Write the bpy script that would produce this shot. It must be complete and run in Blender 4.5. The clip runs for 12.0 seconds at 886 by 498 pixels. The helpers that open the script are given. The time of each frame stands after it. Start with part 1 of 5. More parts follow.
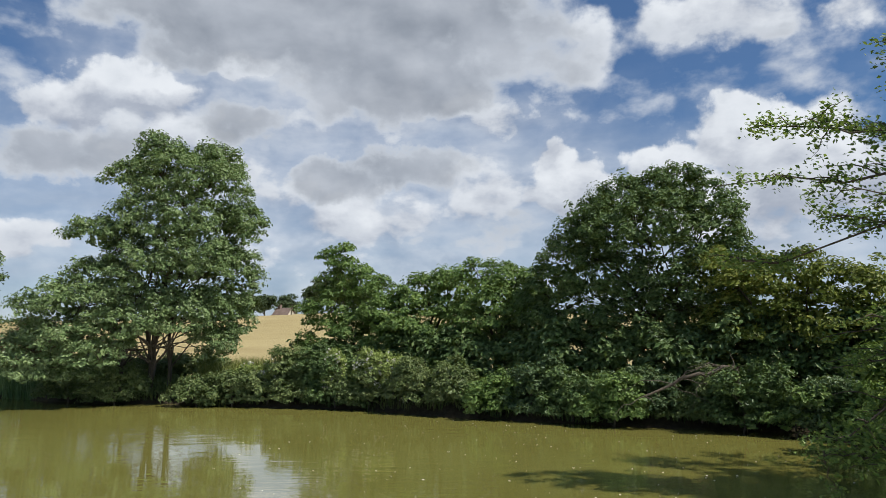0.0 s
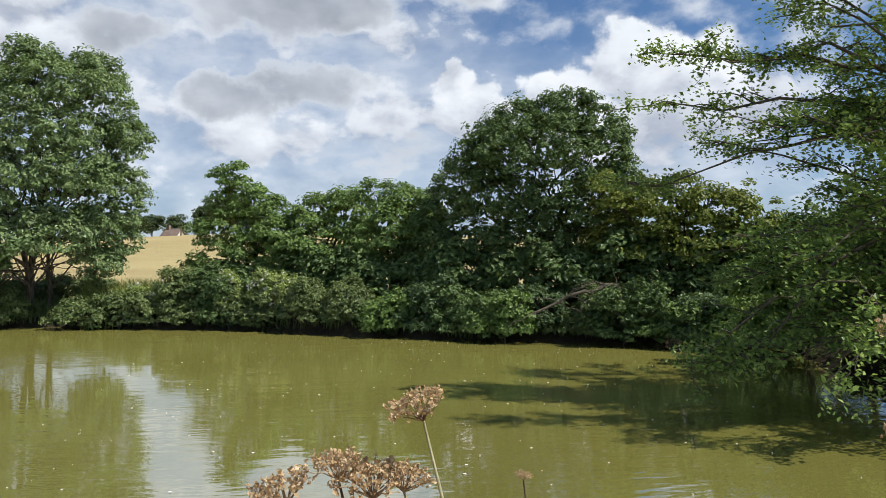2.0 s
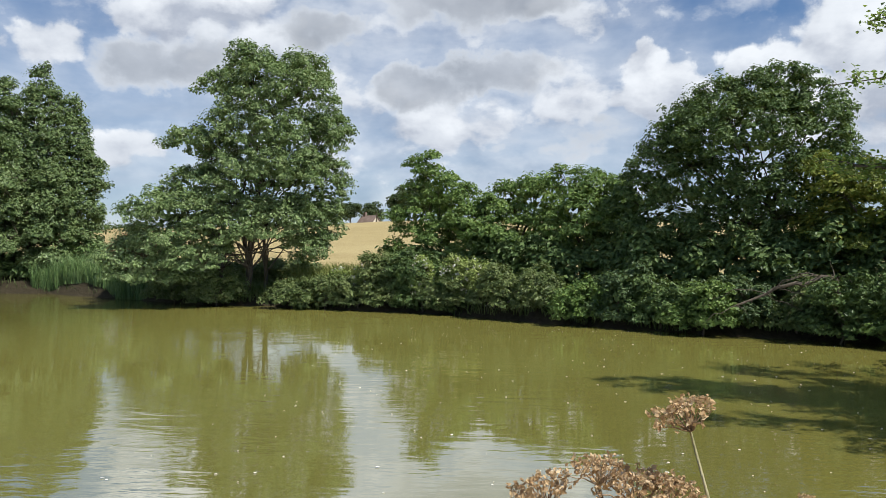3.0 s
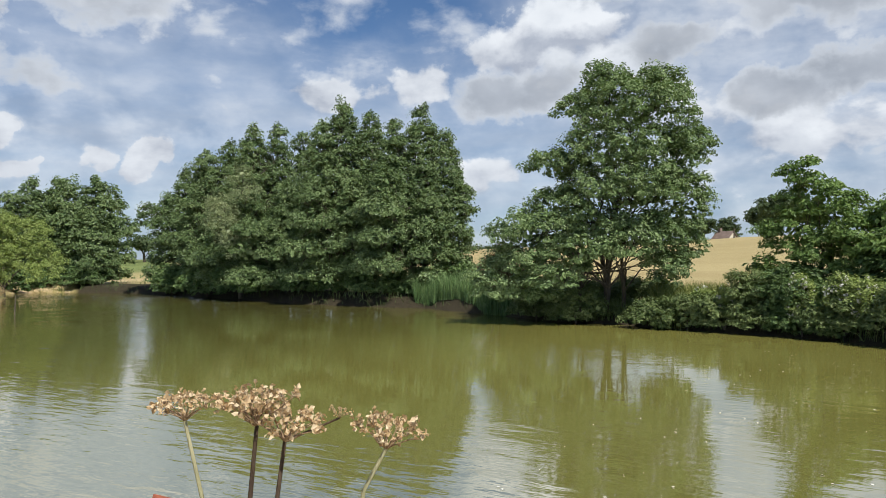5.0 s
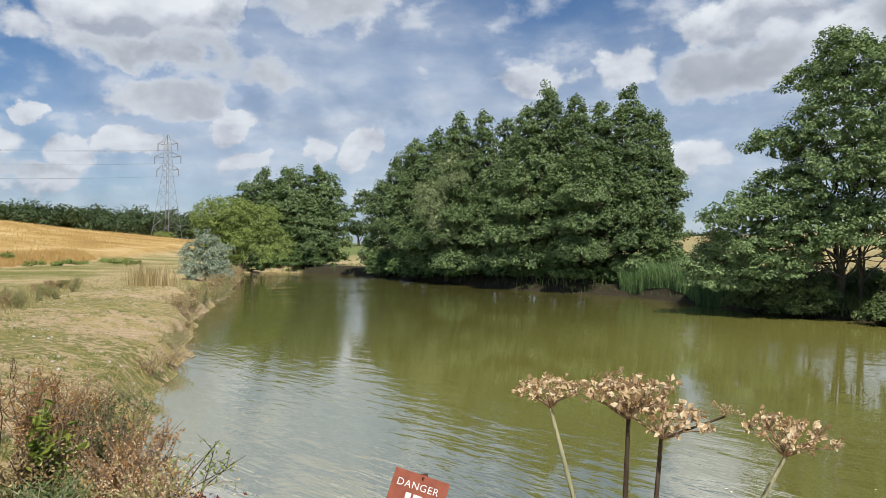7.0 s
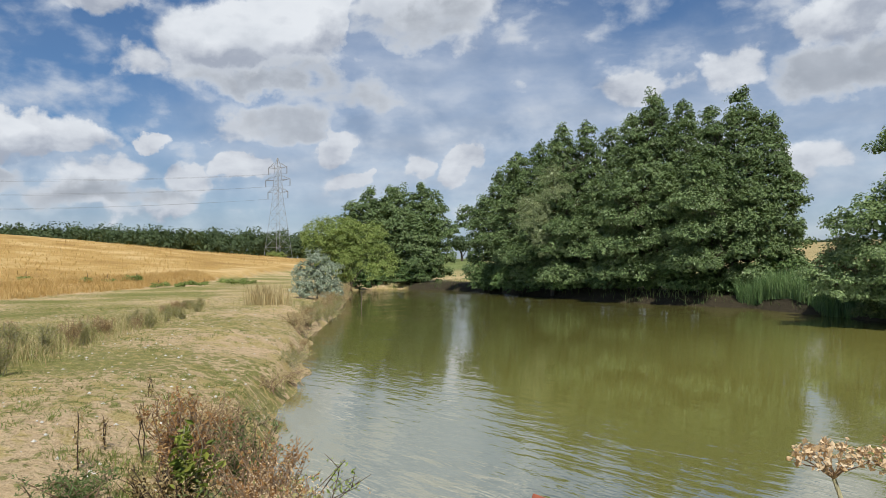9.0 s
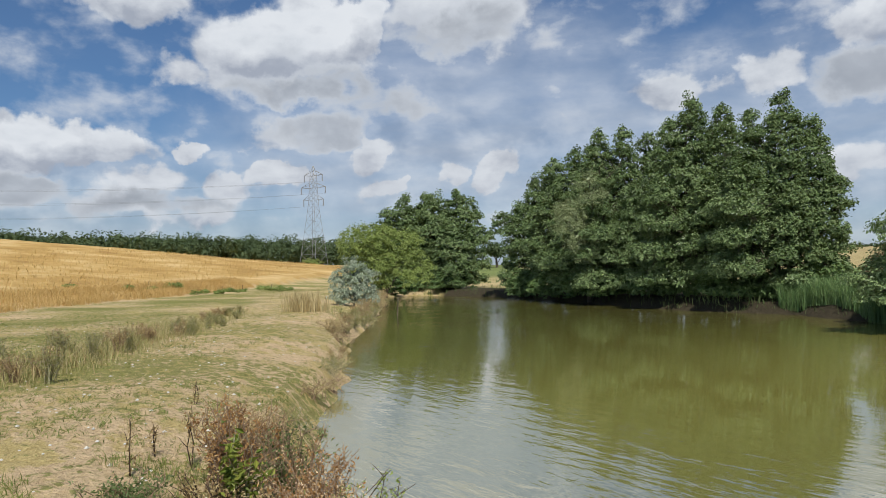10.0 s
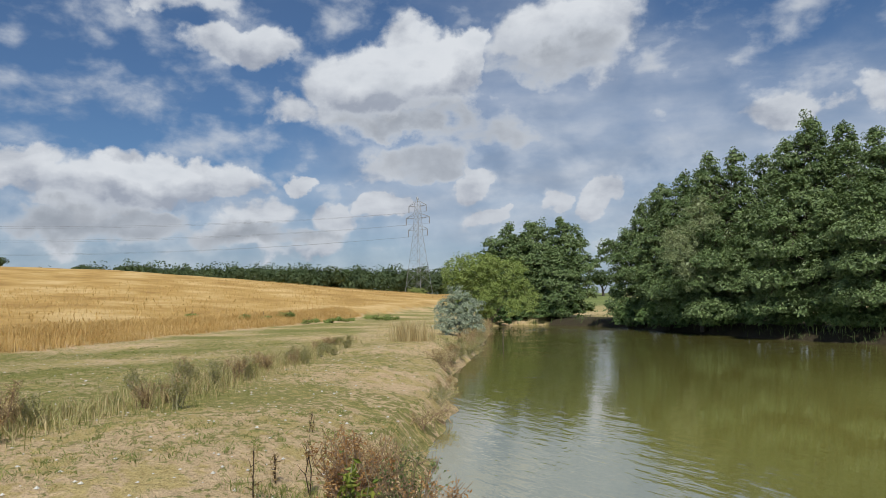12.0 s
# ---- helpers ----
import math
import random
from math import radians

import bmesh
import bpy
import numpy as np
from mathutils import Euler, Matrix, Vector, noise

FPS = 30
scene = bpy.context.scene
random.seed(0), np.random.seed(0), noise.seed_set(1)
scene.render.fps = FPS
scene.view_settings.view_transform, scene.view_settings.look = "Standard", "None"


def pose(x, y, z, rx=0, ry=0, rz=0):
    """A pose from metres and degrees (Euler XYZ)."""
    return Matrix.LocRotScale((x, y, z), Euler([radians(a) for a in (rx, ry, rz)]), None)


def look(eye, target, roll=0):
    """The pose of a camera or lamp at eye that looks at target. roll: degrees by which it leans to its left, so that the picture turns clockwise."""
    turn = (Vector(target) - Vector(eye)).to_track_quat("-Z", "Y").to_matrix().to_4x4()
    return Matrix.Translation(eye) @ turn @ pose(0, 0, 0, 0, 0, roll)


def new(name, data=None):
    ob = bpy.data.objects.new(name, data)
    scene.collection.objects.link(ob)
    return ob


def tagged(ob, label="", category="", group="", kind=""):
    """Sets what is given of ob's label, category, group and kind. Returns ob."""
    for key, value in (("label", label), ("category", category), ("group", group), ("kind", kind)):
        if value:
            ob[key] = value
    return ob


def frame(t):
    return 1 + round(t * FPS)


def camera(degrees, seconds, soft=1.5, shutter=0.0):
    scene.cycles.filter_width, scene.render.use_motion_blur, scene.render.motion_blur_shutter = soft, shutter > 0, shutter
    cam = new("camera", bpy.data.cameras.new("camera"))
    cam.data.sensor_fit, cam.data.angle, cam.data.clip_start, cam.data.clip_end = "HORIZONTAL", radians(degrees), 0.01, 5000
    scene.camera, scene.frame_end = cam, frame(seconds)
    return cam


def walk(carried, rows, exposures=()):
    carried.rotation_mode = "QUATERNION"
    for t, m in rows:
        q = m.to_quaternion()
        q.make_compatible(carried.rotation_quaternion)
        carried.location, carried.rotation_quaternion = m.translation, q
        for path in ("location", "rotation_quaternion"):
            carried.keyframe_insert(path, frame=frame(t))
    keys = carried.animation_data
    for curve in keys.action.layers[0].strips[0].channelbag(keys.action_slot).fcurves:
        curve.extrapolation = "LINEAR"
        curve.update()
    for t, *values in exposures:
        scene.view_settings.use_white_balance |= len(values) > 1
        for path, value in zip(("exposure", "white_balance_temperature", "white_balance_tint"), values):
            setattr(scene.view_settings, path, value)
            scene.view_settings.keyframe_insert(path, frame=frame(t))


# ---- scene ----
cam = camera(61.4, 12.0, soft=0.6)
PATH = [
    (0, (-2.233, -1.161, 1.967), (-2.201, 0.821, 2.211), -0.1),
    (0.5, (-2.175, -1.12, 1.998), (-1.922, 0.848, 2.217), -0.4),
    (1, (-2.128, -1.128, 1.978), (-1.748, 0.823, 2.147), -0.7),
    (1.5, (-2.193, -1.233, 1.955), (-1.789, 0.718, 2.054), -0.5),
    (2, (-2.229, -1.225, 1.929), (-1.923, 0.747, 1.964), -0.2),
    (2.5, (-2.279, -1.223, 1.944), (-2.186, 0.771, 1.945), 0.0),
    (3, (-2.346, -1.19, 1.95), (-2.533, 0.799, 1.948), 0.3),
    (3.5, (-2.393, -1.199, 1.969), (-2.907, 0.733, 1.994), 0.5),
    (3.7, (-2.416, -1.153, 1.998), (-3.048, 0.744, 2.037), 0.4),
    (5.3, (-2.763, -1.096, 1.942), (-3.876, 0.565, 1.983), 0.0),
    (5.5, (-2.776, -1.101, 1.944), (-3.935, 0.528, 1.983), 0.1),
    (6, (-2.827, -1.103, 1.941), (-4.102, 0.438, 1.969), 0.4),
    (6.5, (-2.866, -1.117, 1.934), (-4.242, 0.335, 1.949), 0.7),
    (7, (-2.897, -1.133, 1.936), (-4.358, 0.233, 1.941), 0.7),
    (7.2, (-2.907, -1.137, 1.937), (-4.395, 0.199, 1.941), 0.6),
    (8.8, (-2.989, -1.193, 1.968), (-4.612, -0.025, 2.006), -0.5),
    (9, (-3.012, -1.194, 1.967), (-4.645, -0.041, 2.01), -0.6),
    (9.5, (-3.035, -1.224, 1.973), (-4.694, -0.109, 2.026), -0.7),
    (10, (-3.054, -1.257, 1.989), (-4.738, -0.18, 2.05), -0.8),
    (10.5, (-3.086, -1.271, 1.992), (-4.795, -0.235, 2.062), -0.9),
    (11, (-3.084, -1.283, 2), (-4.82, -0.293, 2.085), -1.0),
    (11.5, (-3.084, -1.286, 2.003), (-4.853, -0.36, 2.11), -1.0),
    (12, (-3.035, -1.324, 2.021), (-4.848, -0.49, 2.163), -1.0),
]
walk(cam, [(t, look(eye, target, roll)) for t, eye, target, roll in PATH], 
     [(t, stops, 6180, 9) for t, stops in ((0, -0.02), (1, 0.03), (2, 0.18), (3.5, 0.14), (6, 0.02), (9, -0.08), (10.5, -0.17), (12, -0.25))])

# ---- light ----
SUN_AZ, SUN_EL = -116.0, 54.0
scene.view_settings.exposure = 0.0


def heading(az):
    """Unit vector over the ground; 0 is +y and the angle grows towards -x."""
    return Vector((-math.sin(radians(az)), math.cos(radians(az)), 0))


sun_way = heading(SUN_AZ) * math.cos(radians(SUN_EL)) + Vector((0, 0, math.sin(radians(SUN_EL))))
sun = new("sun", bpy.data.lights.new("sun", "SUN"))
sun.data.energy, sun.data.angle, sun.data.color = 5.0, radians(0.6), (1.0, 0.94, 0.84)
sun.matrix_world = look(sun_way * 200, (0, 0, 0))

world = bpy.data.worlds.new("world")
scene.world = world
world.use_nodes = True
wt = world.node_tree
wt.nodes.clear()


def wmath(op, a, b=None, c=None, clamp=False):
    n = wt.nodes.new("ShaderNodeMath")
    n.operation, n.use_clamp = op, clamp
    for i, v in enumerate((a, b, c)):
        if v is None:
            continue
        if isinstance(v, (int, float)):
            n.inputs[i].default_value = v
        else:
            wt.links.new(v, n.inputs[i])
    return n.outputs[0]


def wvec(op, a, b=None, out=0):
    n = wt.nodes.new("ShaderNodeVectorMath")
    n.operation = op
    for i, v in enumerate((a, b)):
        if v is None:
            continue
        if isinstance(v, tuple):
            n.inputs[i].default_value = v
        else:
            wt.links.new(v, n.inputs[i])
    return n.outputs[out]


def wmix(fac, a, b):
    n = wt.nodes.new("ShaderNodeMix")
    n.data_type = "RGBA"
    for s, v in ((0, fac), (6, a), (7, b)):
        if isinstance(v, (int, float)):
            n.inputs[s].default_value = v
        elif isinstance(v, tuple):
            n.inputs[s].default_value = (*v, 1)
        else:
            wt.links.new(v, n.inputs[s])
    return n.outputs[2]


def wnoise(vec, scale, detail=6, rough=0.55):
    n = wt.nodes.new("ShaderNodeTexNoise")
    n.inputs["Scale"].default_value, n.inputs["Detail"].default_value, n.inputs["Roughness"].default_value = scale, detail, rough
    wt.links.new(vec, n.inputs["Vector"])
    return n


way = wt.nodes.new("ShaderNodeTexCoord").outputs["Generated"]
sep = wt.nodes.new("ShaderNodeSeparateXYZ")
wt.links.new(way, sep.inputs[0])
azimuth = wmath("MULTIPLY", wmath("ARCTAN2", wmath("MULTIPLY", sep.outputs[0], -1), sep.outputs[1]), 57.2958)
elev = wmath("MULTIPLY", wmath("ARCSINE", sep.outputs[2]), 57.2958)
comb = wt.nodes.new("ShaderNodeCombineXYZ")
wt.links.new(azimuth, comb.inputs[0])
wt.links.new(elev, comb.inputs[1])
flat = comb.outputs[0]
# billows: the places of the clouds are pushed about at three sizes
push_a = wvec("MULTIPLY", wvec("SUBTRACT", wnoise(flat, 0.16, 2, 0.5).outputs["Color"], (0.5, 0.5, 0.5)), (7.0, 4.0, 0))
push_b = wvec("MULTIPLY", wvec("SUBTRACT", wnoise(flat, 0.5, 5, 0.55).outputs["Color"], (0.5, 0.5, 0.5)), (3.4, 2.8, 0))
spot = wvec("ADD", wvec("ADD", flat, push_a), push_b)
WHITE, GREY, HAZE, UNDER = [], [], [], []


def puff(kind, az, el, wide, high, weight):
    """One soft mound of cloud: its heading, height and half sizes in degrees, and how dense it is."""
    off = wvec("MULTIPLY", wvec("SUBTRACT", spot, (az, el, 0)), (1 / (1.25 * wide), 1 / (1.25 * high), 0))
    near = wmath("SUBTRACT", 1.0, wvec("DOT_PRODUCT", off, off, out=1), clamp=True)
    near = wmath("MULTIPLY", near, float(weight))
    kind[:] = [wmath("SMOOTH_MAX", kind[0], near, 0.25) if kind else near]
    if kind is WHITE and wide * high >= 5:
        low = wmath("MULTIPLY", near, wvec("DOT_PRODUCT", off, (0, 1, 0), out=1))
        UNDER[:] = [wmath("ADD", UNDER[0], low) if UNDER else low]


puff(GREY, 8.9, 24.4, 18.4, 4.3, 1.0)
puff(GREY, 2.6, 20.2, 10.2, 3.7, 0.8)
puff(GREY, -9.1, 21.7, 5.7, 2.8, 0.5)
puff(WHITE, -4.1, 17.8, 3.1, 2.1, .8)
puff(WHITE, -11.7, 22.0, 3.9, 2.8, .8)
puff(GREY, 19.7, 20.6, 5.5, 1.5, .5)
puff(WHITE, 25.2, 16.4, 4.3, 2.3, 1)
puff(WHITE, 21.5, 18.1, 4.6, 2.3, 1.1)
puff(WHITE, 18.3, 16.0, 7.9, 2.4, .7)
puff(WHITE, 27.2, 17.6, 1.4, 1.3, .7)
puff(WHITE, 13.1, 20.1, 2.5, 1.0, .9)
puff(GREY, 26.1, 13.3, 5.6, 2.3, .6)
puff(WHITE, 19.4, 12.7, 7.8, 2.4, .6)
puff(WHITE, 5.2, 17.7, 8.8, 2.5, .6)
puff(GREY, 1.7, 13.1, 7.0, 2.1, .6)
puff(WHITE, 5.1, 9.6, 6.5, 2.6, .8)
puff(WHITE, -4.5, 11.4, 4.8, 2.6, .8)
puff(WHITE, 10.3, 11.2, 3.8, 1.7, .8)
puff(WHITE, -9.8, 13.4, 2.6, 1.7, 1.2)
puff(WHITE, -11.1, 11.2, 3.4, 2.5, 1.2)
puff(WHITE, -17.4, 13.0, 3.3, 2.1, 1.2)
puff(WHITE, -24.2, 14.5, 4.1, 2.7, 1.4)
puff(WHITE, -28.1, 12.5, 5.3, 4.2, 1.4)
puff(WHITE, -22.8, 9.8, 7.6, 3.6, .8)
puff(WHITE, -21.5, 23.0, 5.6, 2.3, 1)
puff(GREY, -23.0, 22.0, 4.3, 1.1, .4)
puff(WHITE, -30.8, 22.2, 2.8, 1.4, .7)
puff(WHITE, 11.9, 6.5, 10.3, 2.5, .5)
puff(GREY, -4.1, 7.9, 8.7, 2.2, .35)
puff(WHITE, -11.2, 17.1, 1.7, 0.8, .3)
puff(WHITE, 28.8, 6.9, 2.3, 1.9, .8)
puff(WHITE, 64.4, 15.8, 3.0, 2.8, .8)
puff(GREY, 64.4, 14.4, 3.0, 1.4, .5)
puff(WHITE, 52.6, 16.8, 2.4, 1.9, .6)
puff(WHITE, 40.0, 13.3, 3.5, 1.2, .9)
puff(WHITE, 64.0, 8.7, 1.7, 1.7, 1.1)
puff(WHITE, 53.9, 8.0, 1.8, 1.4, 1.1)
puff(WHITE, 57.1, 7.8, 1.1, 0.9, .8)
puff(WHITE, 62.6, 6.4, 2.1, 0.8, .8)
puff(WHITE, 32.6, 13.8, 2.6, 1.7, .9)
puff(WHITE, 28.3, 15.9, 2.6, 1.2, .9)
puff(WHITE, 21.5, 18.0, 4.5, 1.9, 1.2)
puff(GREY, 14.8, 15.9, 4.2, 2.3, .6)
puff(WHITE, 17.1, 14.1, 5.9, 2.0, .7)
puff(WHITE, 24.5, 16.0, 0.6, 0.6, .8)
puff(WHITE, 27.9, 7.2, 3.4, 1.7, .7)
puff(GREY, 7.6, 12.1, 4.1, 2.2, .7)
puff(WHITE, 6.9, 9.1, 3.4, 1.5, .8)
puff(WHITE, 47.7, 14.4, 10.7, 1.6, .25)
puff(GREY, 61.2, 12.9, 7.1, 1.9, .35)
puff(WHITE, 68.3, 16.9, 6.6, 3.1, 1.4)
puff(WHITE, 71.4, 15.7, 3.5, 2.5, 1.2)
puff(WHITE, 63.5, 18.1, 2.7, 2.4, 1.4)
puff(GREY, 67.9, 13.8, 6.0, 1.4, .6)
puff(WHITE, 76.2, 14.8, 2.6, 1.2, .8)
puff(WHITE, 68.3, 20.2, 1.8, 1.6, .9)
puff(WHITE, 80.4, 18.7, 4.5, 1.4, 1.1)
puff(WHITE, 85.6, 21.4, 5.9, 0.7, .6)
puff(WHITE, 55.5, 20.1, 6.0, 2.8, 1)
puff(GREY, 56.4, 18.2, 6.0, 2.0, .5)
puff(WHITE, 84.0, 9.1, 4.3, 1.6, 1.2)
puff(WHITE, 89.7, 9.5, 2.2, 1.2, 1)
puff(WHITE, 90.4, 7.7, 3.9, 1.8, 1.2)
puff(WHITE, 95.2, 9.7, 3.0, 1.5, 1)
puff(GREY, 87.4, 6.4, 6.0, 0.9, .5)
puff(WHITE, 76.8, 9.1, 1.5, 0.8, 1.3)
puff(WHITE, 70.2, 10.2, 3.0, 1.3, .8)
puff(GREY, 68.0, 10.6, 4.4, 1.3, .5)
puff(WHITE, 63.9, 8.6, 1.5, 1.6, 1.1)
puff(WHITE, 53.7, 7.9, 1.7, 1.4, 1.1)
puff(WHITE, 56.9, 7.7, 0.9, 0.8, .8)
puff(WHITE, 69.3, 7.4, 2.2, 1.1, 1.1)
puff(WHITE, 73.2, 6.4, 2.6, 1.3, .9)
puff(WHITE, 61.9, 6.6, 1.3, 0.9, .9)
puff(WHITE, 76.6, 4.2, 5.0, 1.0, .8)
puff(WHITE, 89.2, 4.2, 7.3, 1.0, .6)
puff(GREY, 94.1, 5.6, 4.0, 1.1, .35)
puff(WHITE, 82.4, 5.5, 4.8, 1.2, .6)
puff(WHITE, 40.2, 13.1, 2.5, 1.3, .9)
puff(WHITE, 34.9, 13.9, 2.0, 1.5, .8)
puff(WHITE, 43.5, 13.5, 9.4, 2.3, .3)

puff(WHITE, 95.0, 8.4, 3.5, 1.5, 0.9)
puff(WHITE, 86.8, 8.3, 3.2, 1.6, 1.0)
puff(WHITE, 79.4, 6.8, 3.4, 1.3, 0.8)
puff(GREY, 90.0, 5.4, 8.0, 1.6, 0.55)
puff(GREY, 78.0, 5.0, 7.0, 1.3, 0.5)
puff(HAZE, 6.0, 10.0, 26.0, 11.0, 1.0)
puff(HAZE, 12.0, 20.0, 16.0, 7.0, 0.9)
puff(HAZE, 33.0, 8.0, 18.0, 9.0, 0.8)
puff(HAZE, -22.0, 8.0, 16.0, 8.0, 0.9)
puff(HAZE, 54.0, 8.0, 24.0, 8.0, 0.9)
puff(HAZE, 55.0, 15.0, 15.0, 6.0, 0.65)
puff(HAZE, 86.0, 5.0, 18.0, 4.5, 0.8)
puff(HAZE, 58.0, 21.0, 9.0, 5.0, 0.4)



def ramp01(v, lo, hi, to_lo=0.0, to_hi=1.0):
    n = wt.nodes.new("ShaderNodeMapRange")
    n.interpolation_type = "SMOOTHSTEP"
    for i, q in ((1, lo), (2, hi), (3, to_lo), (4, to_hi)):
        n.inputs[i].default_value = q
    wt.links.new(v, n.inputs[0])
    return n.outputs[0]


wisp = wnoise(wvec("ADD", wvec("MULTIPLY", flat, (0.35, 1.2, 1)), wvec("MULTIPLY", push_a, (0.12, 0.15, 0))), 0.24, 7, 0.58).outputs["Fac"]
billow = wvec("ADD", wvec("MULTIPLY", flat, (0.8, 1.25, 1)), wvec("MULTIPLY", push_a, (0.25, 0.25, 0)))
fine = wnoise(billow, 0.30, 6, 0.52).outputs["Fac"]
beyond = wnoise(wvec("ADD", billow, (-0.9, 1.1, 0)), 0.30, 6, 0.52).outputs["Fac"]
relief = wmath("SUBTRACT", fine, beyond)
soft_a = wnoise(billow, 0.15, 5, 0.5).outputs["Fac"]
soft_b = wnoise(wvec("ADD", billow, (-1.2, 1.6, 0)), 0.15, 5, 0.5).outputs["Fac"]
swell = wmath("SUBTRACT", soft_a, soft_b)
white_d, grey_d, haze_d = WHITE[0], GREY[0], HAZE[0]
edge = ramp01(wmath("MULTIPLY_ADD", fine, 1.5, wmath("ADD", white_d, -0.82)), 0.02, 0.62)
gmass = wmath("MULTIPLY_ADD", fine, 0.9, wmath("ADD", grey_d, -0.47))
gedge = ramp01(gmass, 0.05, 0.42)
under = UNDER[0]
# thin veil between the mounds, thicker low down
veil = wmath("MULTIPLY", ramp01(wisp, 0.38, 0.80), ramp01(haze_d, 0.0, 0.6, 0.04, 0.85))
veil = wmath("MAXIMUM", veil, wmath("MULTIPLY", ramp01(haze_d, 0.0, 0.9), wmath("MULTIPLY_ADD", wisp, 1.2, 0.12, clamp=True)))
veil = wmath("MAXIMUM", veil, ramp01(elev, -1.0, 11.0, 0.78, 0.0))

sky = wt.nodes.new("ShaderNodeTexSky")
sky.sky_type, sky.sun_disc = "NISHITA", False
sky.sun_elevation, sky.sun_rotation = radians(SUN_EL), radians(-SUN_AZ)
sky.air_density, sky.dust_density, sky.ozone_density = 1.0, 0.6, 2.5
blue = wt.nodes.new("ShaderNodeBackground")
tint = wt.nodes.new("ShaderNodeMix")
tint.data_type, tint.blend_type = "RGBA", "MULTIPLY"
tint.inputs[0].default_value, tint.inputs[7].default_value = 1.0, (0.74, 0.95, 1.16, 1)
wt.links.new(sky.outputs[0], tint.inputs[6])
wt.links.new(tint.outputs[2], blue.inputs[0])
blue.inputs[1].default_value = 0.072
lit = wmath("ADD", wmath("MULTIPLY_ADD", relief, 1.7, 0.52), wmath("MULTIPLY", under, 0.95), clamp=True)
cloud_white = wmix(lit, (0.43, 0.46, 0.53), (0.90, 0.905, 0.915))
grey_tone = wmix(wmath("MULTIPLY_ADD", swell, 2.2, 0.48, clamp=True), (0.29, 0.31, 0.345), (0.54, 0.56, 0.60))
grey_tone = wmix(ramp01(gmass, 0.18, 0.62), (0.78, 0.80, 0.83), grey_tone)
veil_tone = wmix(wmath("MULTIPLY_ADD", swell, 2.2, 0.5, clamp=True), (0.38, 0.44, 0.54), (0.70, 0.74, 0.80))
veil_tone = wmix(edge, veil_tone, cloud_white)
veil_tone = wmix(wmath("MULTIPLY", gedge, 0.88), veil_tone, grey_tone)
cover = wmath("MAXIMUM", wmath("MAXIMUM", edge, wmath("MULTIPLY", gedge, 0.97)), veil)
clouds = wt.nodes.new("ShaderNodeBackground")
wt.links.new(veil_tone, clouds.inputs[0])
clouds.inputs[1].default_value = 0.95
both = wt.nodes.new("ShaderNodeMixShader")
wt.links.new(cover, both.inputs[0])
wt.links.new(blue.outputs[0], both.inputs[1])
wt.links.new(clouds.outputs[0], both.inputs[2])
wo = wt.nodes.new("ShaderNodeOutputWorld")
wt.links.new(both.outputs[0], wo.inputs[0])

# ---- materials ----


